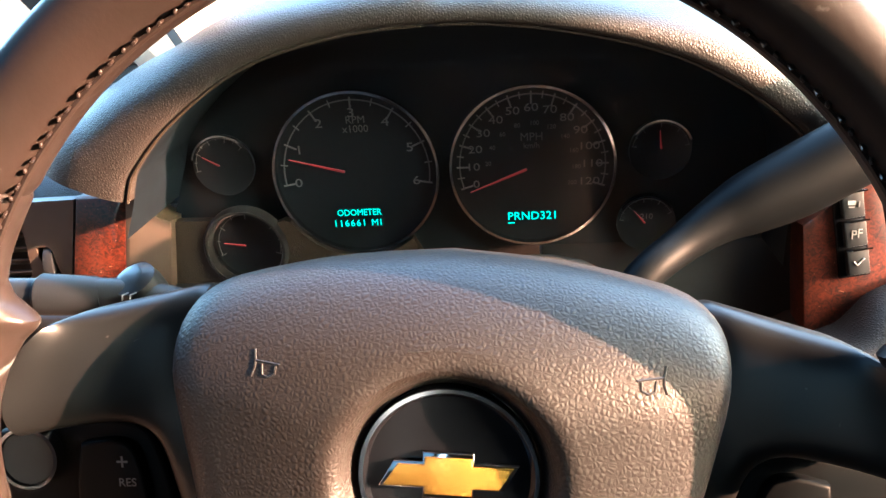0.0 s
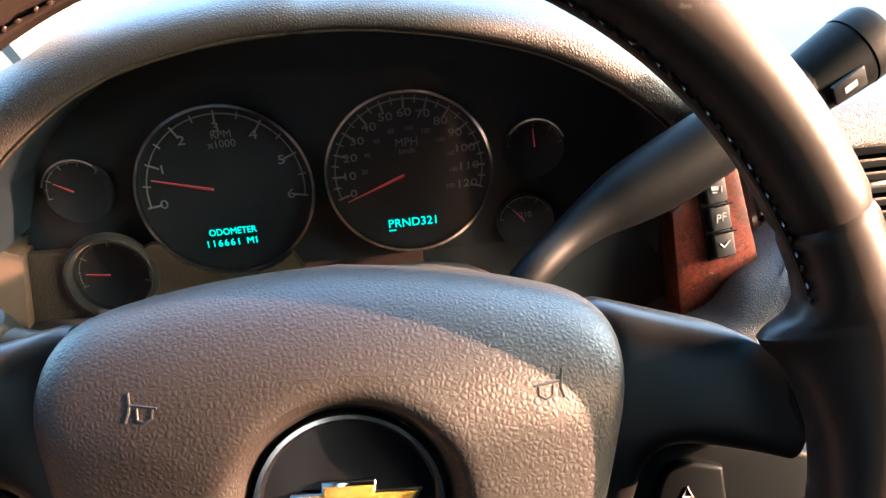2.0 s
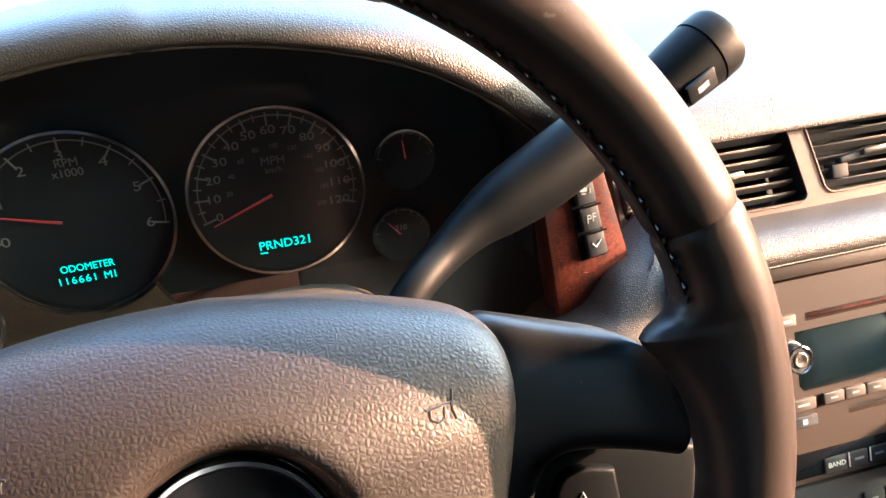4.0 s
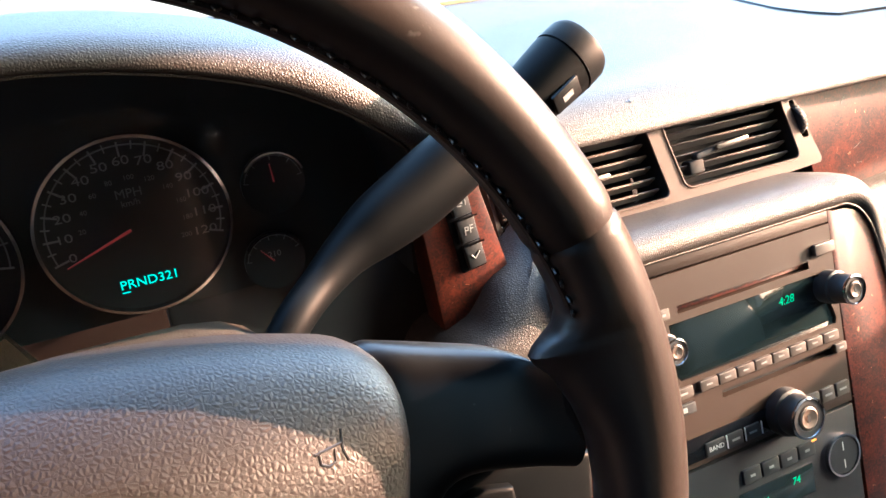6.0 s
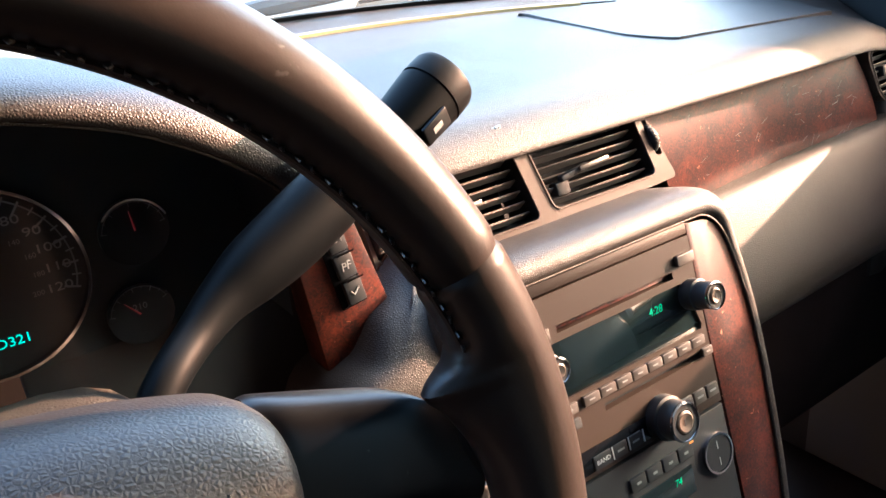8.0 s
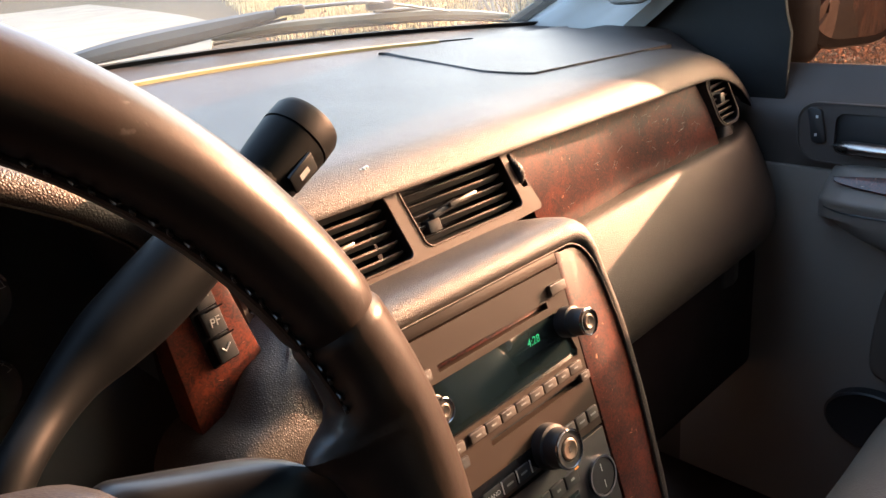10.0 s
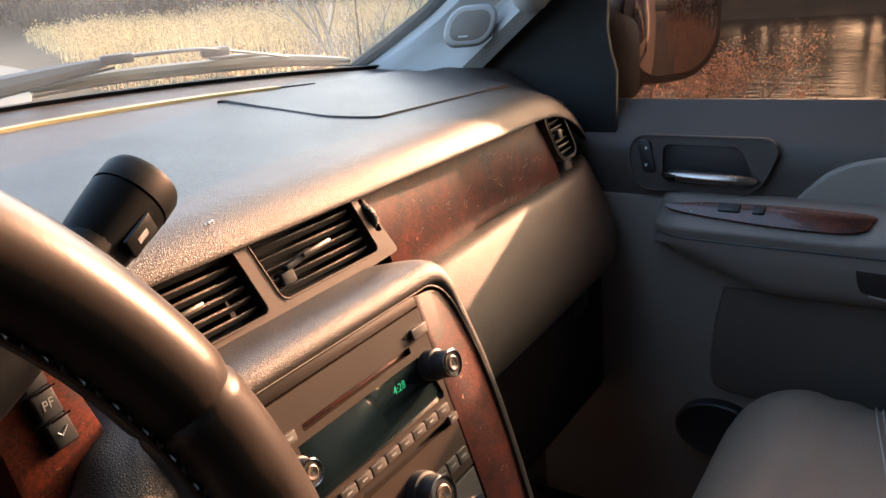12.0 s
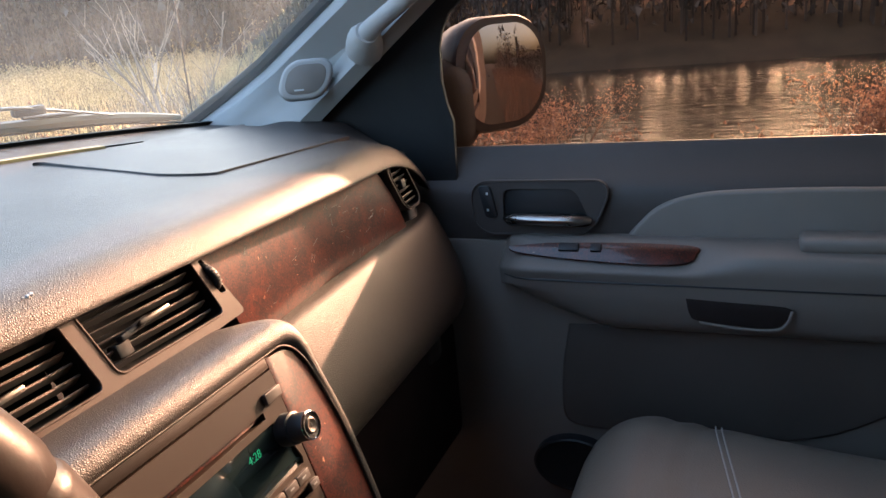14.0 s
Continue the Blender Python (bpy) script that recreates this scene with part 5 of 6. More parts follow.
def climate():
    c = thing("climate_control", "dark climate control panel with green readouts", "climate control")
    fp = [on_face(x, z) for x, z in ((-0.0420, 0.9510), (0.1650, 0.9510), (0.1650, 0.835), (-0.0420, 0.835))]
    part("faceplate", prism(fp[::-1], 0.008, 0.0008, m=FACE), M_BLACK, c, "dark grey panel")
    for x, z in ((0.1440, 0.9130), (-0.0210, 0.9130)):
        fx, fy = on_face(x, z)
        rk = part("round_rocker", lathe([(0.004, 0.003), (0.0165, 0.003), (0.0175, 0.001), (0.0175, -0.002)], 40, m=FACE @ pose(fx, fy, 0)), M_BLACK, c, "round black rocker")
        part("rocker_ring", ring_arc(0.0172, 0.0190, 0.0, 0.0040, 0, 360, 48, FACE @ pose(fx, fy, 0)), M_CHROME, rk, "thin bright ring")
        part("print", rbox(0.0010, 0.0075, 0.0003, 0, m=FACE @ pose(fx, fy + 0.008, 0.0032)), M_PRINT, rk)
        part("print", rbox(0.0010, 0.0075, 0.0003, 0, m=FACE @ pose(fx, fy - 0.008, 0.0032)), M_PRINT, rk)
    for k in range(4):
        x = 0.0450 + 0.0200 * k
        push_key(c, x, 0.9300, 0.0185, 0.0125, 0.0025, M_BLACK, "small black button", mark=(0.005, 0.0022))
    fx, fy = on_face(0.1130, 0.9365)
    part("indicator", rbox(0.0050, 0.0014, 0.0006, 0, m=FACE @ pose(fx, fy, 0.0032)), M_AMBER, c, "small amber light")
    fx, fy = on_face(0.070, 0.905)
    sc = part("display", rbox(0.080, 0.026, 0.0010, 0.0003, m=FACE @ pose(fx, fy, 0.0004)), M_DISPLAY, c, "dark readout window")
    lettering("readout", "74", 0.0090, M_CLOCK, sc, FACE @ pose(fx + 0.020, fy + 0.004, 0.0012), 0.0001, "green figures", shear=0.12)
    lettering("readout", "74", 0.0090, M_CLOCK, sc, FACE @ pose(fx - 0.016, fy - 0.002, 0.0012), 0.0001, "green figures", shear=0.12)
    fx, fy = on_face(CX, 0.77)
    part("lower_console", rbox(0.24, 0.15, 0.03, 0.008, 3, m=FACE @ pose(fx, fy + 0.01, -0.012)), M_BLACK, c)


climate()

# ---- passenger's door ----
def door():
    d = thing("passenger_door", "grey vinyl passenger door with a burl-topped armrest", "car door")
    # inner skin, with the window opening above
    sk = [(-0.62, 0.42), (0.52, 0.42), (0.52, 1.095), (-0.62, 1.095)]
    part("panel", prism(sk, 0.06, 0.004, m=plane_pose((0.800, 0, 0), (0, -1, 0), (0, 0, 1)) @ Matrix.Diagonal((-1, 1, 1, 1))), M_DOORUP, d, "dark grey upper door panel")
    # rolled sill under the glass
    rows = []
    for k in range(21):
        y = 0.50 - 1.12 * k / 20
        z = 1.176 + 0.004 * k / 20
        rows.append([(0.853, y, z - 0.05), (0.853, y, z - 0.0045), (0.8515, y, z - 0.0030), (0.8500, y, z - 0.0030), (0.8482, y, z - 0.0045), (0.8455, y, z - 0.0085), (0.8410, y, z - 0.0150), (0.8340, y, z - 0.0240), (0.8240, y, z - 0.0350), (0.8120, y, z - 0.0470), (0.8000, y, z - 0.0580), (0.7920, y, z - 0.071), (0.7925, y, z - 0.10), (0.7960, y, z - 0.15), (0.7998, y, z - 0.20), (0.81, y, z - 0.20)])
    part("sill", loft(rows), M_DOORUP, d, "soft rolled door top")
    # window frame: sail panel and header
    part("sail_panel", prism([(0.277, 1.110), (0.2755, 1.187), (0.2745, 1.222), (0.2830, 1.250), (0.2890, 1.288), (0.2870, 1.335), (0.2820, 1.358), (0.2690, 1.384), (0.2450, 1.403), (0.14, 1.475), (0.15, 1.53), (0.29, 1.52), (0.58, 1.31), (0.58, 1.110)], 0.008, 0.002, m=plane_pose((0.809, 0, 0), (0, -1, 0), (0, 0, 1)) @ Matrix.Diagonal((-1, 1, 1, 1))), M_RUBBER, d, "dark triangular sail panel")
    part("window_frame", tube([(0.85, 0.318, 1.18), (0.85, 0.314, 1.36), (0.845, 0.27, 1.42), (0.82, -0.05, 1.70), (0.80, -0.13, 1.80), (0.79, -0.62, 1.835)], 0.014, 10), M_RUBBER, d, "black window frame")
    part("rear_pillar", rbox(0.07, 0.12, 0.78, 0.012, 3, m=pose(0.83, -0.66, 1.53)), M_PILLAR, d)
    part("header", rbox(0.10, 0.72, 0.09, 0.02, 3, m=pose(0.80, -0.40, 1.875)), M_PILLAR, d)
    # pane whose tint carries the reddish haze; it casts no shadow
    gl = raw("window_glass", [(0.853, 0.33, 1.16), (0.853, -0.62, 1.16), (0.79, -0.62, 1.83), (0.79, -0.18, 1.83), (0.835, 0.33, 1.42)], [(0, 1, 2, 3, 4)], M_SIDEGLASS, d, "side window tinted red-brown to stand for warm haze")
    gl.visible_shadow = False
    # handle
    hm = plane_pose((0.7905, 0.1345, 1.0890), (0, -1, 0), (0, 0, 1))
    bez = part("handle_bezel", holed_plate([(x + (0.006 if x < 0 else -0.034) * (0.5 - y / 0.084), y) for x, y in rounded(0.224, 0.084, 0.030, 6, 0.0, 0.0)], [[(x + (0.026 if x > 0 else 0) * (0.5 - y / 0.058), y) for x, y in rounded(0.112, 0.058, 0.012, 5, -0.0030, 0.0)]], 0.010, m=hm @ pose(0, 0, 0.008)), M_DOORUP, d, "dark grey handle surround", smooth=False)
    e = [(x + (0.006 if x < 0 else -0.034) * (0.5 - y / 0.084), y, 0.0085) for x, y in rounded(0.224, 0.084, 0.030, 6)]
    part("bezel_edge", tube([hm @ Vector(p) for p in e + e[:1]], 0.0016, 6, caps=False), M_DOORUP, bez)
    part("handle_cup", rbox(0.142, 0.064, 0.006, 0.002, m=hm @ pose(0.0075, 0.0, -0.002)), M_BLACK, d, "dark cup behind the handle")
    pth = smooth_line([(-0.058, -0.0165, 0.010), (-0.036, -0.0145, 0.019), (0.010, -0.0150, 0.022), (0.055, -0.0165, 0.018), (0.074, -0.0190, 0.008)], 18)
    part("door_handle", tube([hm @ Vector(p) for p in pth], [0.004 + 0.0075 * min(1, k / 5) - 0.003 * max(0, (k - 13) / 4) for k in range(18)], 14, flat=0.75), M_METAL, d, "chrome pull handle")
    lk = part("lock_switch", prism(rounded(0.020, 0.050, 0.006, 4, slant=0.010), 0.006, 0.001, m=hm @ pose(-0.083, 0.010, 0.012)), M_BLACK, d, "black door lock switch")
    for dy in (0.013, -0.013):
        part("print", rbox(0.0035, 0.004, 0.0003, 0.0001, m=hm @ pose(-0.083, 0.010 + dy, 0.0122)), M_PRINT, lk, "small white symbol")
    # padded insert behind the armrest
    ins = smooth_line([(0.016, 1.033), (-0.008, 1.062), (-0.035, 1.088), (-0.075, 1.105), (-0.14, 1.113), (-0.30, 1.116), (-0.60, 1.112)], 28) + [(-0.61, 1.00), (0.02, 1.00)]
    part("padded_insert", prism(ins, 0.012, 0.006, 4, m=plane_pose((0.786, 0, 0), (0, -1, 0), (0, 0, 1)) @ Matrix.Diagonal((-1, 1, 1, 1))), M_DOOR, d, "light grey padded insert")
    # armrest
    rows = []
    for k in range(49):
        u = (k / 48) ** 1.6
        y = 0.206 - 0.805 * u
        nose = math.sqrt(max(0.0, 1 - max(0.0, 1 - u / 0.085) ** 2))
        low = 1.043 - 0.048 - 0.078 * min(1, (u / 0.22)) ** 0.7
        xi = 0.792 - 0.072 * nose
        zt = 1.044 - 0.006 * u - 0.022 * (1 - nose)
        zm = zt - 0.047
        g = 1.0 if u < 0.36 else max(0.0, 1 - (u - 0.36) / 0.10)
        prof = [(0.800, zt + 0.004), (xi + 0.044, zt + 0.004), (xi + 0.012 + 0.012 * g, zt - 0.003 - 0.012 * g), (xi + 0.003 + 0.004 * g, zt - 0.012 - 0.015 * g), (xi, zt - 0.026 - 0.008 * g), (xi + 0.003, zm), (xi + 0.004, zm - 0.012), (xi + 0.008, zm - 0.035 * min(1, u * 5 + 0.2)), (xi + 0.026, low), (0.792, low - 0.012), (0.800, low)]
        rows.append([(x, y, z) for x, z in smooth_line(prof, 34)])
    part("armrest", loft(rows), M_DOOR, d, "light grey padded armrest")
    seam = [(0.792 - 0.072 * math.sqrt(max(0.0, 1 - max(0.0, 1 - u / 0.085) ** 2)) + 0.0022, 0.206 - 0.805 * u, 1.044 - 0.006 * u - 0.049) for u in [0.002 + 0.998 * k / 40 for k in range(41)]]
    part("armrest_seam", tube(seam, 0.0014, 6), M_BLACK, d, "dark seam along the armrest")
    wd = smooth_line([(0.178, 1.004), (0.170, 0.995), (0.12, 0.987), (0.02, 0.979), (-0.06, 0.978), (-0.088, 0.985), (-0.094, 0.996), (-0.092, 1.010), (0.0, 1.014), (0.12, 1.011)], 40)
    # lies on the armrest's top: x runs across, tilted to the seat
    bm = prism([(-y, (zz - 1.0) * 1.0) for y, zz in wd], 0.004, 0.0012, m=plane_pose((0.7435, 0, 1.0365), (0, -1, 0), (1, 0, 0.80)))
    bw = part("burl_switch_plate", bm, M_BURL, d, "dark burl switch plate")
    for y, w in ((0.085, 0.030), (0.045, 0.016)):
        part("window_switch", rbox(0.014, w, 0.006, 0.002, m=pose(0.7450, y, 1.0390) @ pose(0, 0, 0, 0, -39)), M_BLACK, bw, "black window switch")
    part("pull_pocket", prism([(-y, z) for y, z in smooth_line([(-0.082, 0.974), (-0.087, 0.952), (-0.098, 0.943), (-0.150, 0.938), (-0.196, 0.938), (-0.210, 0.948), (-0.216, 0.966), (-0.14, 0.971)], 26)][::1], 0.004, 0.001, m=plane_pose((0.7215, 0, 0), (0, -1, 0), (0, 0, 1)).copy()), M_CARPET, d, "dark finger pocket under the armrest")
    part("pull_lip", tube(smooth_line([(0.720, -0.100, 0.9415), (0.719, -0.150, 0.9360), (0.719, -0.196, 0.9360), (0.719, -0.2115, 0.9460), (0.720, -0.2180, 0.9640)], 24), 0.0022, 8), M_DOOR, d)
    part("grab_pad", rbox(0.05, 0.36, 0.022, 0.008, 3, m=pose(0.765, -0.405, 1.048)), M_DOOR, d, "raised grab pad on the armrest")
    # lower door: grey cover, map pocket and speaker
    lo = [(-0.62, 0.43), (0.42, 0.43), (0.42, 1.034), (0.20, 1.034), (-0.62, 0.99)]
    part("lower_panel", prism(lo, 0.02, 0.004, m=plane_pose((0.788, 0, 0), (0, -1, 0), (0, 0, 1)) @ Matrix.Diagonal((-1, 1, 1, 1))), M_DOOR, d, "grey lower door panel")
    pk = smooth_line([(0.112, 0.835), (0.116, 0.78), (0.112, 0.735), (0.085, 0.722), (0.0, 0.718), (-0.15, 0.722), (-0.262, 0.742), (-0.345, 0.785), (-0.40, 0.83)], 34) + [(-0.45, 0.92), (0.10, 0.90)]
    part("map_pocket", prism(pk, 0.020, 0.006, 4, m=plane_pose((0.782, 0, 0), (0, -1, 0), (0, 0, 1)) @ Matrix.Diagonal((-1, 1, 1, 1))), M_DOORLOW, d, "dark grey lower insert")
    cupm = plane_pose((0.779, 0.098, 0.655), (0, -1, 0), (0, 0, 1))
    part("cup_recess", lathe([(0.01, 0.0095), (0.056, 0.0095), (0.060, 0.0105), (0.064, 0.0115), (0.068, 0.0095), (0.068, -0.01)], 40, m=cupm @ Matrix.Diagonal((1, 0.72, 1, 1))), M_BLACK, d, "dark oval bottle pocket")


door()


def grab_and_tweeter():
    # tweeter grille on the pillar
    n = Vector((-0.86, -0.48, 0.16)).normalized()
    up = Vector((0, 0, 1))
    rt = up.cross(n).normalized()
    o = Vector((0.7385, 0.487, 1.305))
    m = plane_pose(o, rt, n.cross(rt))
    t = thing("pillar_tweeter", "small grey tweeter grille on the pillar", "speaker", m)
    pts = [(x + 0.35 * y, y) for x, y in rounded(0.080, 0.062, 0.026, 6)]
    part("surround", prism(pts, 0.022, 0.006, 4, m=pose(0, 0, 0.010)), M_PILLAR, t, "grey raised surround")
    part("grille", prism([(x * 0.76, y * 0.72) for x, y in pts], 0.006, 0.001, m=pose(0, 0, 0.0112)), M_DOOR, t, "fine grey cloth grille")
    part("maker_plate", rbox(0.015, 0.0025, 0.0006, 0, m=pose(-0.012, -0.016, 0.0117)), M_PRINT, t, "tiny pale plate")
    g = thing("grab_handle", "light grey grab handle on the pillar", "grab handle")
    p = smooth_line([(0.752, 0.385, 1.352), (0.728, 0.362, 1.370), (0.716, 0.318, 1.395), (0.708, 0.22, 1.452), (0.704, 0.10, 1.520), (0.722, 0.05, 1.555)], 22)
    part("grip", tube(p, [0.013 + 0.006 * abs(1 - k / 10.5) ** 2 for k in range(22)], 14), M_PILLAR, g, "smooth grey grip")
    part("foot", tube([(0.765, 0.392, 1.345), (0.742, 0.378, 1.358), (0.728, 0.366, 1.368)], [0.030, 0.027, 0.018], 14), M_PILLAR, g, "rounded grey foot")


grab_and_tweeter()


def seat():
    s = thing("passenger_seat", "grey leather passenger seat with stitched seams", "car seat")
    rows = []
    for k in range(61):
        u = k / 60
        y = 0.060 - 0.60 * u
        edge = math.sqrt(max(0.0, 1 - max(0.0, 1 - u / 0.20) ** 2))
        ring = []
        for j in range(25):
            v = j / 24
            x = 0.18 + 0.56 * v
            bol = math.exp(-((v - 0.06) / 0.16) ** 2) + math.exp(-((v - 0.94) / 0.16) ** 2)
            side = math.sqrt(max(0.0, 1 - abs(2 * v - 1) ** 5))
            z = 0.66 + (0.17 + 0.020 * bol + 0.006 * math.sin(9 * v + 5 * u)) * (0.25 + 0.75 * edge) * side - 0.05 * u - 0.004 * math.exp(-((u - 0.13 - 0.10 * v) / 0.022) ** 2) - 0.004 * math.exp(-((u - 0.30 - 0.05 * math.sin(7 * v)) / 0.02) ** 2)
            ring.append((x, y - 0.05 * (1 - side), z))
        rows.append(ring)
    part("cushion", loft(rows, closed=False), M_SEAT, s, "soft grey leather cushion")
    def seat_point(x, y):
        u = (0.060 - y) / 0.60
        v = (x - 0.18) / 0.56
        bol = math.exp(-((v - 0.06) / 0.16) ** 2) + math.exp(-((v - 0.94) / 0.16) ** 2)
        side = math.sqrt(max(0.0, 1 - abs(2 * v - 1) ** 5))
        edge = math.sqrt(max(0.0, 1 - max(0.0, 1 - u / 0.20) ** 2))
        return (x, y - 0.05 * (1 - side), 0.66 + (0.17 + 0.020 * bol + 0.006 * math.sin(9 * v + 5 * u)) * (0.25 + 0.75 * edge) * side - 0.05 * u + 0.0008)

    for off in (0.0, 0.008):
        pth = [seat_point(0.73 - 0.40 * k / 20, -0.115 + off - 0.08 * k / 20) for k in range(21)]
        part("stitching", tube(pth, 0.0012, 5), M_SEATTHREAD, s, "pale double stitching")
    part("base", rbox(0.48, 0.48, 0.24, 0.03, 3, m=pose(0.49, -0.27, 0.545)), M_DOORUP, s)
    part("backrest", rbox(0.50, 0.14, 0.62, 0.05, 4, m=pose(0.49, -0.60, 1.02) @ pose(0, 0, 0, 14)), M_SEAT, s)


seat()


# ---- outside the car ----
GZ = -0.15


def bonnet():
    b = thing("car_bonnet", "pale car bonnet with a dark cowl and wipers ahead", "bonnet")
    rows = []
    for i in range(21):
        x = -0.80 + 1.72 * i / 20
        k = ((x - CX) / 0.86) ** 2
        rows.append([(x, y, z - drop * k) for y, z, drop in ((1.12, 1.175, 0.10), (1.16, 1.190, 0.10), (1.25, 1.194, 0.10), (1.6, 1.180, 0.12), (2.0, 1.16, 0.14), (2.22, 1.08, 0.16), (2.28, 0.90, 0.1))])
    part("panel", loft(rows, closed=False), M_PAINT, b, "pale metallic bonnet panel")
    rows = []
    for i in range(21):
        x = -0.76 + 1.65 * i / 20
        y, z = dash_back(x)
        rows.append([(x, y + 0.03, z - 0.012), (x, y + 0.10, z - 0.03), (x, y + 0.18, z - 0.045), (x, 1.14, 1.165 - 0.10 * ((x - CX) / 0.86) ** 2)])
    part("cowl", loft(rows, closed=False), M_RUBBER, b, "black plastic cowl under the windscreen")
    for sx in (-1, 1):
        part("wing", rbox(0.12, 1.35, 0.50, 0.05, 3, m=pose(CX + sx * 0.93, 1.62, 0.88)), M_PAINT, b, "front wing")


bonnet()


def wiper(blade, arm, clip, label, wide=0.0045, mat=None):
    """A blade and its arm, lying on the glass; clip joins them."""
    w = thing("wiper", label, "wiper", group="windscreen wipers")
    bl = smooth_line(blade, 16)
    part("blade", tube(bl, [0.0035 + wide * math.sin(math.pi * k / 15) ** 0.6 for k in range(16)], 8, flat=1.2), mat or M_WIPER, w, "black blade carrier")
    part("rubber", tube([Vector(p) - Vector((0, 0.005, 0.009)) for p in bl], 0.0022, 6), M_RUBBER, w, "rubber lip")
    part("arm", tube(smooth_line(arm, 14), [0.0045 - 0.0015 * k / 13 for k in range(14)], 8, flat=0.7), M_WIPER, w, "slim arm")
    part("clip", rbox(0.046, 0.016, 0.014, 0.004, m=Matrix.Translation(clip) @ pose(0, 0, 0, 0, 0, -18)), M_LEVER, w, "grey clip")


wiper([(0.02, 0.932, 1.277), (0.108, 0.913, 1.287), (0.225, 0.885, 1.297), (0.337, 0.840, 1.310)], [(0.335, 0.838, 1.314), (0.454, 0.802, 1.311), (0.524, 0.791, 1.300), (0.70, 0.770, 1.262)], (0.345, 0.837, 1.312), "broad black wiper lying along the foot of the windscreen", 0.0085)
wiper([(0.244, 0.902, 1.284), (0.354, 0.874, 1.286), (0.488, 0.836, 1.281), (0.616, 0.786, 1.274), (0.73, 0.735, 1.258)], [(0.50, 0.825, 1.293), (0.60, 0.800, 1.285), (0.74, 0.77, 1.255)], (0.492, 0.800, 1.303), "black wiper coloured straw for sunlight, with a grey clip at the glass's corner", 0.0050, M_SUNWIPER)


def mast():
    a = thing("antenna", "thin black whip antenna on the front wing", "antenna")
    b, t = Vector((1.130, 1.040, 1.08)), Vector((1.140, 1.035, 1.95))
    part("rod", tube([b + (t - b) * k / 12 for k in range(13)], 0.0022, 6), M_BLACK, a, "thin ringed rod")
    for k in range(14):
        part("coil", rbox(0.005, 0.005, 0.010, 0.001, 1, m=Matrix.Translation(b + (t - b) * (0.10 + 0.058 * k))), M_LEVER, a)
    part("base", lathe([(0.006, 0.03), (0.012, 0.02), (0.016, 0.0), (0.016, -0.02)], 16, m=Matrix.Translation(b)), M_BLACK, a, "black base")


mast()


def door_mirror():
    d = thing("door_mirror", "dark door mirror reflecting sky and trees", "door mirror")
    # glass faces backwards and a little to the driver
    n = Vector((-0.55, -0.83, 0.012)).normalized()
    rt = Vector((0, 0, 1)).cross(n).normalized()
    m = plane_pose((0.978, 0.2425, 1.2775), rt, n.cross(rt))
    rim = [(x + 0.10 * y * (1 if y < 0 else 0), y) for x, y in rounded(0.198, 0.189, 0.073, 9)]
    back = []
    for f, z in ((1.0, 0.004), (1.03, -0.002), (1.03, -0.03), (0.94, -0.075), (0.70, -0.105), (0.3, -0.115)):
        back.append([m @ Vector((x * f, y * f, z)) for x, y in rim])
    part("housing", loft(back), M_DARKPAINT, d, "dark brown glossy housing")
    dome = [[(x * f * 0.86 + 0.004, y * f * 0.88, 0.010 - ((x * f) ** 2 + (y * f) ** 2) / 2.4) for x, y in rim] for f in (1.0, 0.85, 0.7, 0.55, 0.4, 0.25, 0.1)]
    part("mirror_glass", loft([[m @ Vector(p) for p in r] for r in dome]), M_MIRROR, d, "convex silvered mirror glass")
    part("stalk", rbox(0.12, 0.10, 0.16, 0.045, 4, m=pose(0.922, 0.326, 1.232)), M_RUBBER, d, "black mirror foot")


door_mirror()


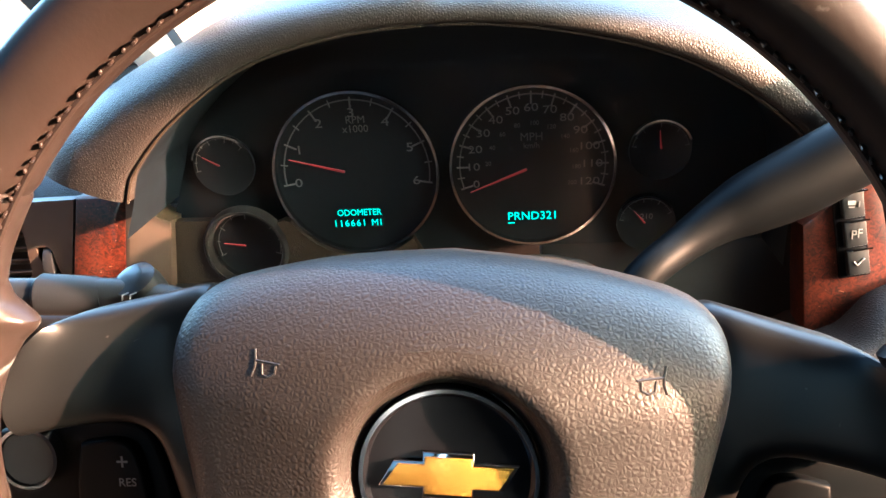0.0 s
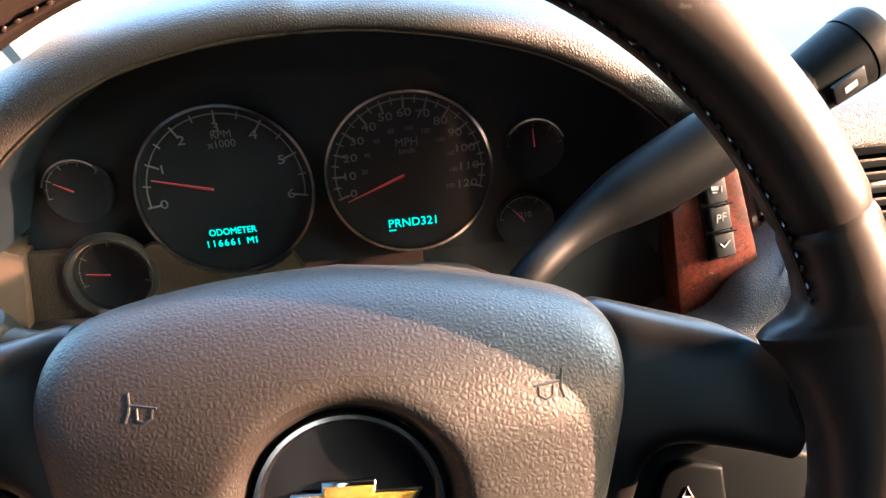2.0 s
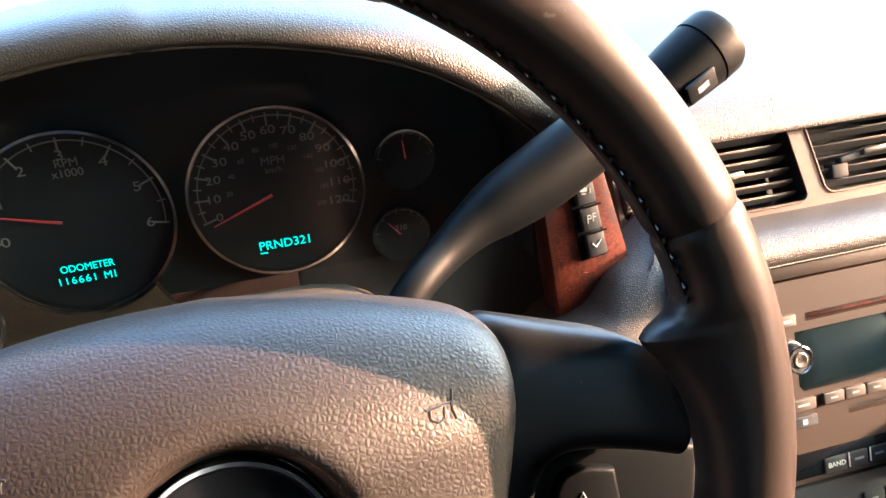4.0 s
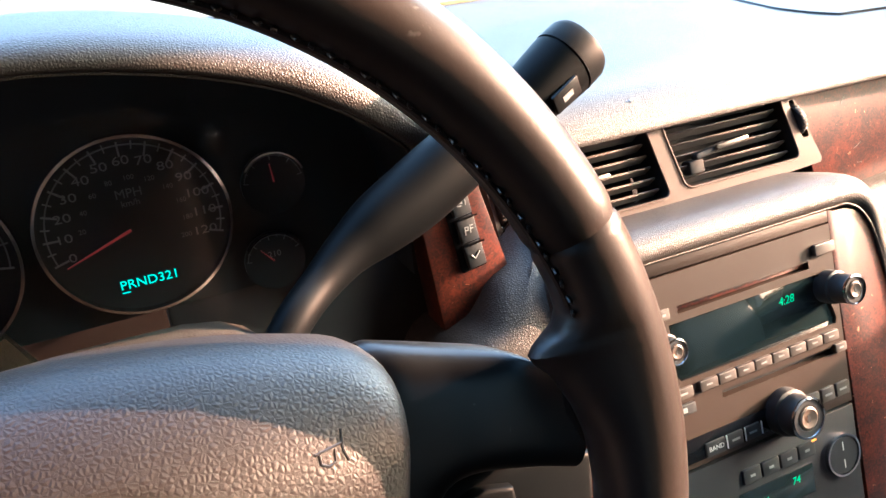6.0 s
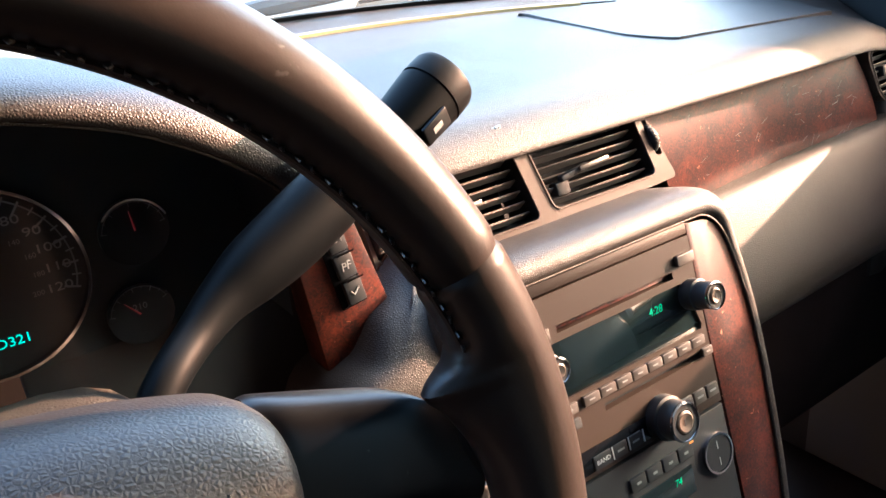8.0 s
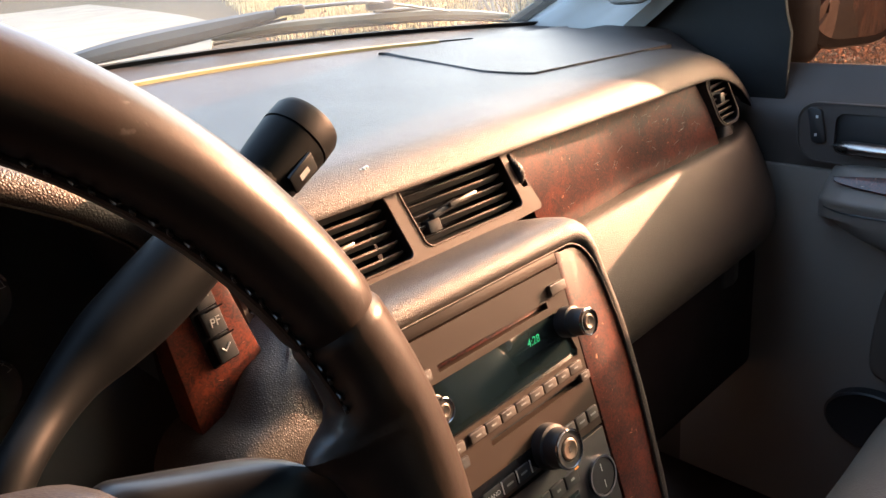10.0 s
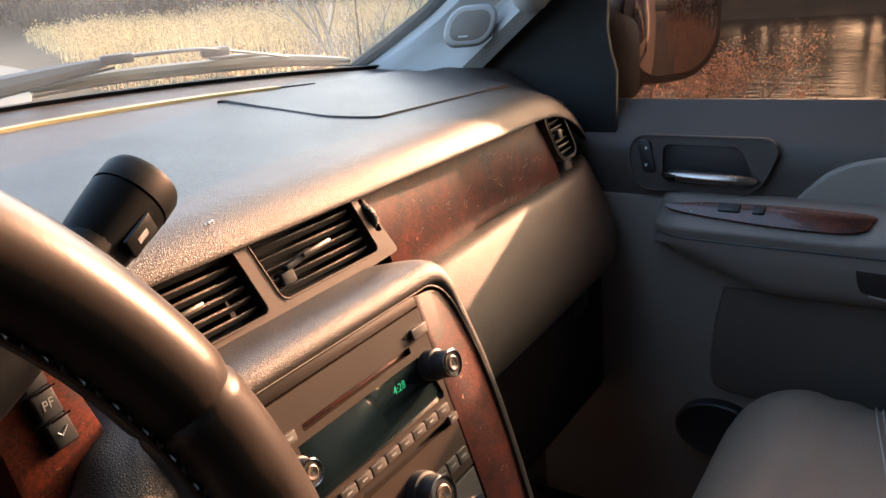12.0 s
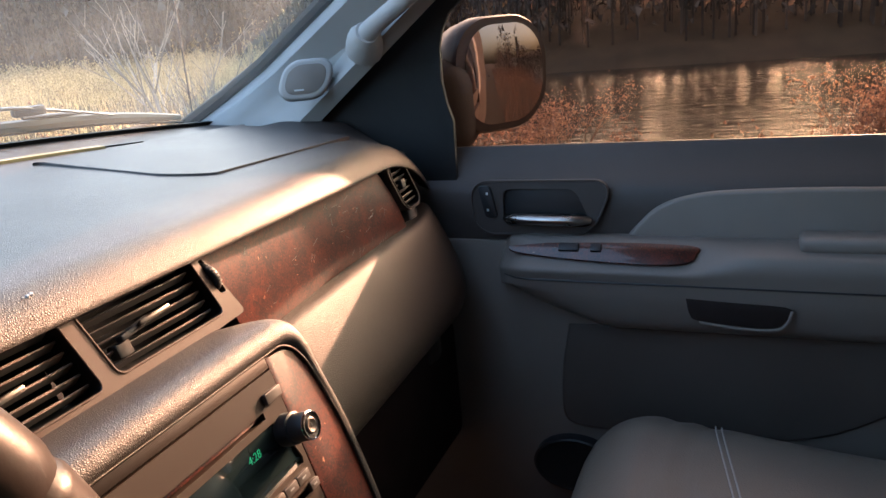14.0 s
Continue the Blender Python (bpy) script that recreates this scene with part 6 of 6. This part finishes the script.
def ground():
    vs, fs = [], []
    xs = [-400, -120, -60, -30, -15, -8, -4, -2, 0, 2, 3, 4, 5, 6, 7, 8, 9, 10, 12, 15, 20, 26, 30, 34, 38, 45, 60, 90, 150, 400]
    ys = [-400, -150, -80, -40, -20, -12, -8, -4, 0, 4, 8, 12, 16, 20, 25, 30, 40, 55, 70, 100, 150, 400]
    for y in ys:
        for x in xs:
            # a lake basin beyond the passenger's side
            a = min(1, max(0, (x - 4.5) / 3.0))
            b = min(1, max(0, (36.0 - x) / 4.0))
            c = min(1, max(0, (17 - y) / 6.0))
            dip = a * b * c
            z = GZ - 2.2 * dip * dip * (3 - 2 * dip)
            if x > 36:
                z += min(7.0, (x - 36) * 0.16) * min(1, max(0, (60 - y) / 30))
            if y > 60:
                z += min(8.0, (y - 60) * 0.10)
            vs.append((x, y, z))
    w = len(xs)
    for j in range(len(ys) - 1):
        for i in range(w - 1):
            fs.append((j * w + i, j * w + i + 1, (j + 1) * w + i + 1, (j + 1) * w + i))
    tagged(raw("ground", vs, fs, M_EARTH, smooth=True), "dry earth and dead grass round the lake", "ground", kind="structure")
    # pale gravel road ahead
    pts_r = [(-9.0, -60), (0.2, -3), (2.4, 4), (4.5, 9), (8.5, 16), (12.0, 22), (17, 38), (28, 80)]
    pts_l = [(-7, -60), (-7, 0), (-6, 4), (-4, 9), (-1, 16), (2, 22), (6, 38), (14, 80)]
    R, L = smooth_line(pts_r, 40), smooth_line(pts_l, 40)
    bm = loft([[(a[0], a[1], GZ - 0.05), (a[0], a[1], GZ + 0.03), (b[0], b[1], GZ + 0.03), (b[0], b[1], GZ - 0.05)] for a, b in zip(L, R)])
    tagged(part("road", bm, M_ROAD, smooth=False), "pale sunlit gravel road", "road", kind="structure")
    wv = [(3.0, -160, -1.30), (60, -160, -1.30), (60, 20, -1.30), (3.0, 20, -1.30)]
    tagged(raw("water", wv, [(0, 1, 2, 3)], M_WATER), "dark rippled lake water with sun glitter", "water", kind="structure")


ground()


def ground_z(x, y):
    a = min(1, max(0, (x - 4.5) / 3.0))
    b = min(1, max(0, (36.0 - x) / 4.0))
    c = min(1, max(0, (17 - y) / 6.0))
    dip = a * b * c
    z = GZ - 2.2 * dip * dip * (3 - 2 * dip)
    if x > 36:
        z += min(7.0, (x - 36) * 0.16) * min(1, max(0, (60 - y) / 30))
    if y > 60:
        z += min(8.0, (y - 60) * 0.10)
    return z


def blades(name, count, place, height, mat, label, category, rng, plume=0.5, lean=0.18, wide=0.006):
    """Stems with seed heads, many thousand thin blades in one mesh."""
    V, Fc = [], []
    for _ in range(count):
        x, y = place(rng)
        z = ground_z(x, y)
        h = height * rng.uniform(0.55, 1.15) * (0.78 + 0.38 * math.sin(x * 0.9 + 2 * math.sin(y * 0.45)) * math.sin(y * 0.75 + 1))
        dx, dy = rng.gauss(0, lean) * h, rng.gauss(0, lean) * h
        a = rng.uniform(0, math.pi)
        far = max(1.0, math.hypot(x, y) / 12)
        w = wide * far
        cx, cy = math.cos(a) * w, math.sin(a) * w
        i = len(V)
        V += [(x - cx, y - cy, z), (x + cx, y + cy, z), (x + dx * 0.5 + cx * 0.6, y + dy * 0.5 + cy * 0.6, z + h * 0.6), (x + dx * 0.5 - cx * 0.6, y + dy * 0.5 - cy * 0.6, z + h * 0.6), (x + dx, y + dy, z + h)]
        Fc += [(i, i + 1, i + 2, i + 3), (i + 3, i + 2, i + 4)]
        if rng.random() < plume:
            for q in range(5):
                px, py, pz = x + dx * (0.8 + 0.06 * q) + rng.gauss(0, 0.03) * far, y + dy * (0.8 + 0.06 * q) + rng.gauss(0, 0.03) * far, z + h * (0.78 + 0.06 * q)
                s = rng.uniform(0.007, 0.017) * far ** 0.8
                j = len(V)
                V += [(px - s, py, pz), (px + s * 0.4, py + s, pz + s * 0.4), (px + s, py - s * 0.5, pz - s * 0.2), (px, py, pz + s * 1.6)]
                Fc += [(j, j + 1, j + 3), (j + 1, j + 2, j + 3), (j, j + 2, j + 1)]
    tagged(raw(name, V, Fc, mat), label, category, kind="stuff")


rng = random.Random(7)


def road_edge(y):
    return 3.0 + 0.0 * y if y < 4 else 3.0 + (y - 4) * 0.52


def field(r):
    while True:
        d = 5 + 55 * r.random() ** 1.6
        a = radians(r.uniform(14, 74))
        x, y = d * math.sin(a), d * math.cos(a)
        if x > road_edge(y) + 0.6 + r.uniform(0, 0.8) and not (x > 6 and y < 8):
            return x, y


blades("tall_grass", 30000, field, 1.0, M_GRASS, "tall golden dead grass in low sun", "grass", rng, 0.55)


def bank(r):
    while True:
        x = 3.0 + 4.2 * r.random() ** 1.2
        y = r.uniform(-9, 5.5)
        return x, y


blades("bank_weeds", 2600, bank, 0.95, M_REED, "russet dried weeds along the lake bank", "weeds", rng, 0.75, 0.14, 0.0045)


def far_field(r):
    return r.uniform(1.3, 16), -3.0 - 30 * r.random() ** 1.3


blades("rear_grass", 9000, far_field, 1.0, M_REED, "dry russet weeds behind the car", "weeds", rng, 0.6)


def shrub(x, y, h, n, mat, label, name="bush", plume=False, spread=0.55):
    """A bare bush: stems that fork upwards from the ground, with seed tufts when it has plumes."""
    t = thing(name, label, name, Matrix.Translation((x, y, ground_z(x, y) - 0.03)))
    V, Fc = [], []

    def stick(a, b, r0, r1):
        d = (b - a).normalized()
        u = d.cross(Vector((0.3, 0.9, 0.1))).normalized()
        v = d.cross(u)
        i = len(V)
        for c, r in ((a, r0), (b, r1)):
            for k in range(3):
                q = 2 * math.pi * k / 3
                V.append(tuple(c + u * math.cos(q) * r + v * math.sin(q) * r))
        for k in range(3):
            l = (k + 1) % 3
            Fc.append((i + k, i + l, i + 3 + l, i + 3 + k))
    tips = []

    def grow(p, d, ln, r, depth):
        q = p + d * ln
        stick(p, q, r, r * 0.7)
        if depth == 0:
            tips.append(q)
            return
        for _ in range(rng.choice((2, 2, 3))):
            nd = (d + Vector((rng.gauss(0, 0.33), rng.gauss(0, 0.33), rng.gauss(0.12, 0.15)))).normalized()
            grow(q, nd, ln * rng.uniform(0.55, 0.85), r * 0.62, depth - 1)
    for _ in range(n):
        d = Vector((rng.gauss(0, spread), rng.gauss(0, spread), 1)).normalized()
        grow(Vector((rng.gauss(0, 0.08), rng.gauss(0, 0.08), 0)), d, h * 0.34, h * 0.008, 3)
    raw("stems", V, Fc, mat, t, "thin forked stems")
    if plume:
        V2, F2 = [], []
        for q in tips:
            for _ in range(80):
                s = rng.uniform(0.003, 0.008) * h
                c = q + Vector((rng.gauss(0, 0.05) * h, rng.gauss(0, 0.05) * h, rng.gauss(0, 0.05) * h))
                j = len(V2)
                V2 += [tuple(c + Vector((rng.gauss(0, s), rng.gauss(0, s), rng.gauss(0, s)))) for _ in range(3)]
                F2.append((j, j + 1, j + 2))
        raw("seed_heads", V2, F2, M_REED if mat is M_REED else M_GRASS, t, "dry feathery seed heads")
    return t


for x, y, h in ((9.5, 8.5, 3.6), (10.6, 7.6, 3.2), (8.4, 9.6, 2.8), (13, 10, 4.2), (16, 14, 4.5)):
    shrub(x, y, h, 7, M_TWIG, "bare pale branching shrub in the field")
for x, y, h in ((5.2, 1.25, 1.35), (4.9, 3.0, 1.0), (5.6, -0.35, 1.25), (5.2, -0.85, 1.35), (6.0, -1.3, 1.45), (4.8, -1.5, 1.3), (7.6, 5.6, 1.6)):
    shrub(x, y, h, 6, M_REED, "russet dried weed clump by the water", "weed_clump", True, 0.35)


def woods(name, count, place, hh, mat, label):
    """Far leafless woods: thin trunks with ragged clumps of twigs."""
    V, Fc = [], []
    for _ in range(count):
        x, y = place(rng)
        z = ground_z(x, y) - 0.3
        h = hh * rng.uniform(0.6, 1.2)
        i = len(V)
        w = 0.05 + 0.008 * h
        V += [(x - w, y, z), (x + w, y, z), (x, y + w, z), (x + rng.gauss(0, 0.3), y, z + h)]
        Fc += [(i, i + 1, i + 3), (i + 1, i + 2, i + 3), (i + 2, i, i + 3)]
        for _ in range(150):
            k = rng.random() ** 0.8
            rr = h * 0.22 * (1.15 - k)
            cx, cy, cz = x + rng.gauss(0, rr), y + rng.gauss(0, rr), z + h * (0.10 + 0.95 * k)
            s = h * rng.uniform(0.006, 0.018)
            j = len(V)
            V += [(cx + rng.gauss(0, s), cy + rng.gauss(0, s), cz + rng.gauss(0, s * 1.8)) for _ in range(3)]
            Fc.append((j, j + 1, j + 2))
    tagged(raw(name, V, Fc, mat), label, "woods", kind="stuff")


def far_bank(r):
    return 36.0 + 36 * r.random() ** 1.6, r.uniform(-70, 90)


def ahead(r):
    return r.uniform(-60, 90), r.uniform(68, 120)


def behind(r):
    return r.uniform(3, 60), -22 - 60 * r.random() ** 1.5


woods("far_bank_woods", 2600, far_bank, 8.0, M_BRUSH, "dark brushy woods on the far bank of the lake")
woods("woods_ahead", 1100, ahead, 11.0, M_WOODS, "dark woods beyond the field, colour lightened for haze")
woods("woods_behind", 700, behind, 4.2, M_BRUSH, "brown leafless woods behind the car")


def conifer(x, y, h):
    t = thing("conifer", "dark narrow spruce standing above the woods", "tree", Matrix.Translation((x, y, ground_z(x, y) - 0.1)))
    part("trunk", tube([(0, 0, 0), (0.05, 0, h * 0.5), (0, 0, h)], [h * 0.018, h * 0.011, 0.01], 8), M_TWIG, t, "straight tapered trunk")
    V, Fc = [], []
    for _ in range(2600):
        k = rng.random() ** 0.8
        tier = 0.65 + 0.35 * math.sin(k * 60)
        r = h * 0.17 * (1 - k) * tier * rng.random() ** 0.4
        a = rng.uniform(0, 2 * math.pi)
        c = Vector((r * math.cos(a), r * math.sin(a), h * (0.12 + 0.88 * k) - r * 0.25))
        s = h * 0.020
        j = len(V)
        V += [tuple(c + Vector((rng.gauss(0, s), rng.gauss(0, s), rng.gauss(0, s * 0.6)))) for _ in range(3)]
        Fc.append((j, j + 1, j + 2))
    raw("crown", V, Fc, M_NEEDLES, t, "ragged dark needles")


conifer(9.0, -44.0, 7.5)


# ---- small things ----
def speck():
    c = thing("crumb", "small pale crumb of dirt on the dash top", "dirt", Matrix.Translation((0.041, 0.318, 1.2100)))
    bm = bmesh.new()
    for k in range(5):
        bmesh.ops.create_icosphere(bm, subdivisions=1, radius=rng.uniform(0.0012, 0.0026), matrix=Matrix.Translation((rng.gauss(0, 0.003), rng.gauss(0, 0.0015), 0.0012)))
    part("grains", bm, M_PRINT, c, "pale grains")


speck()
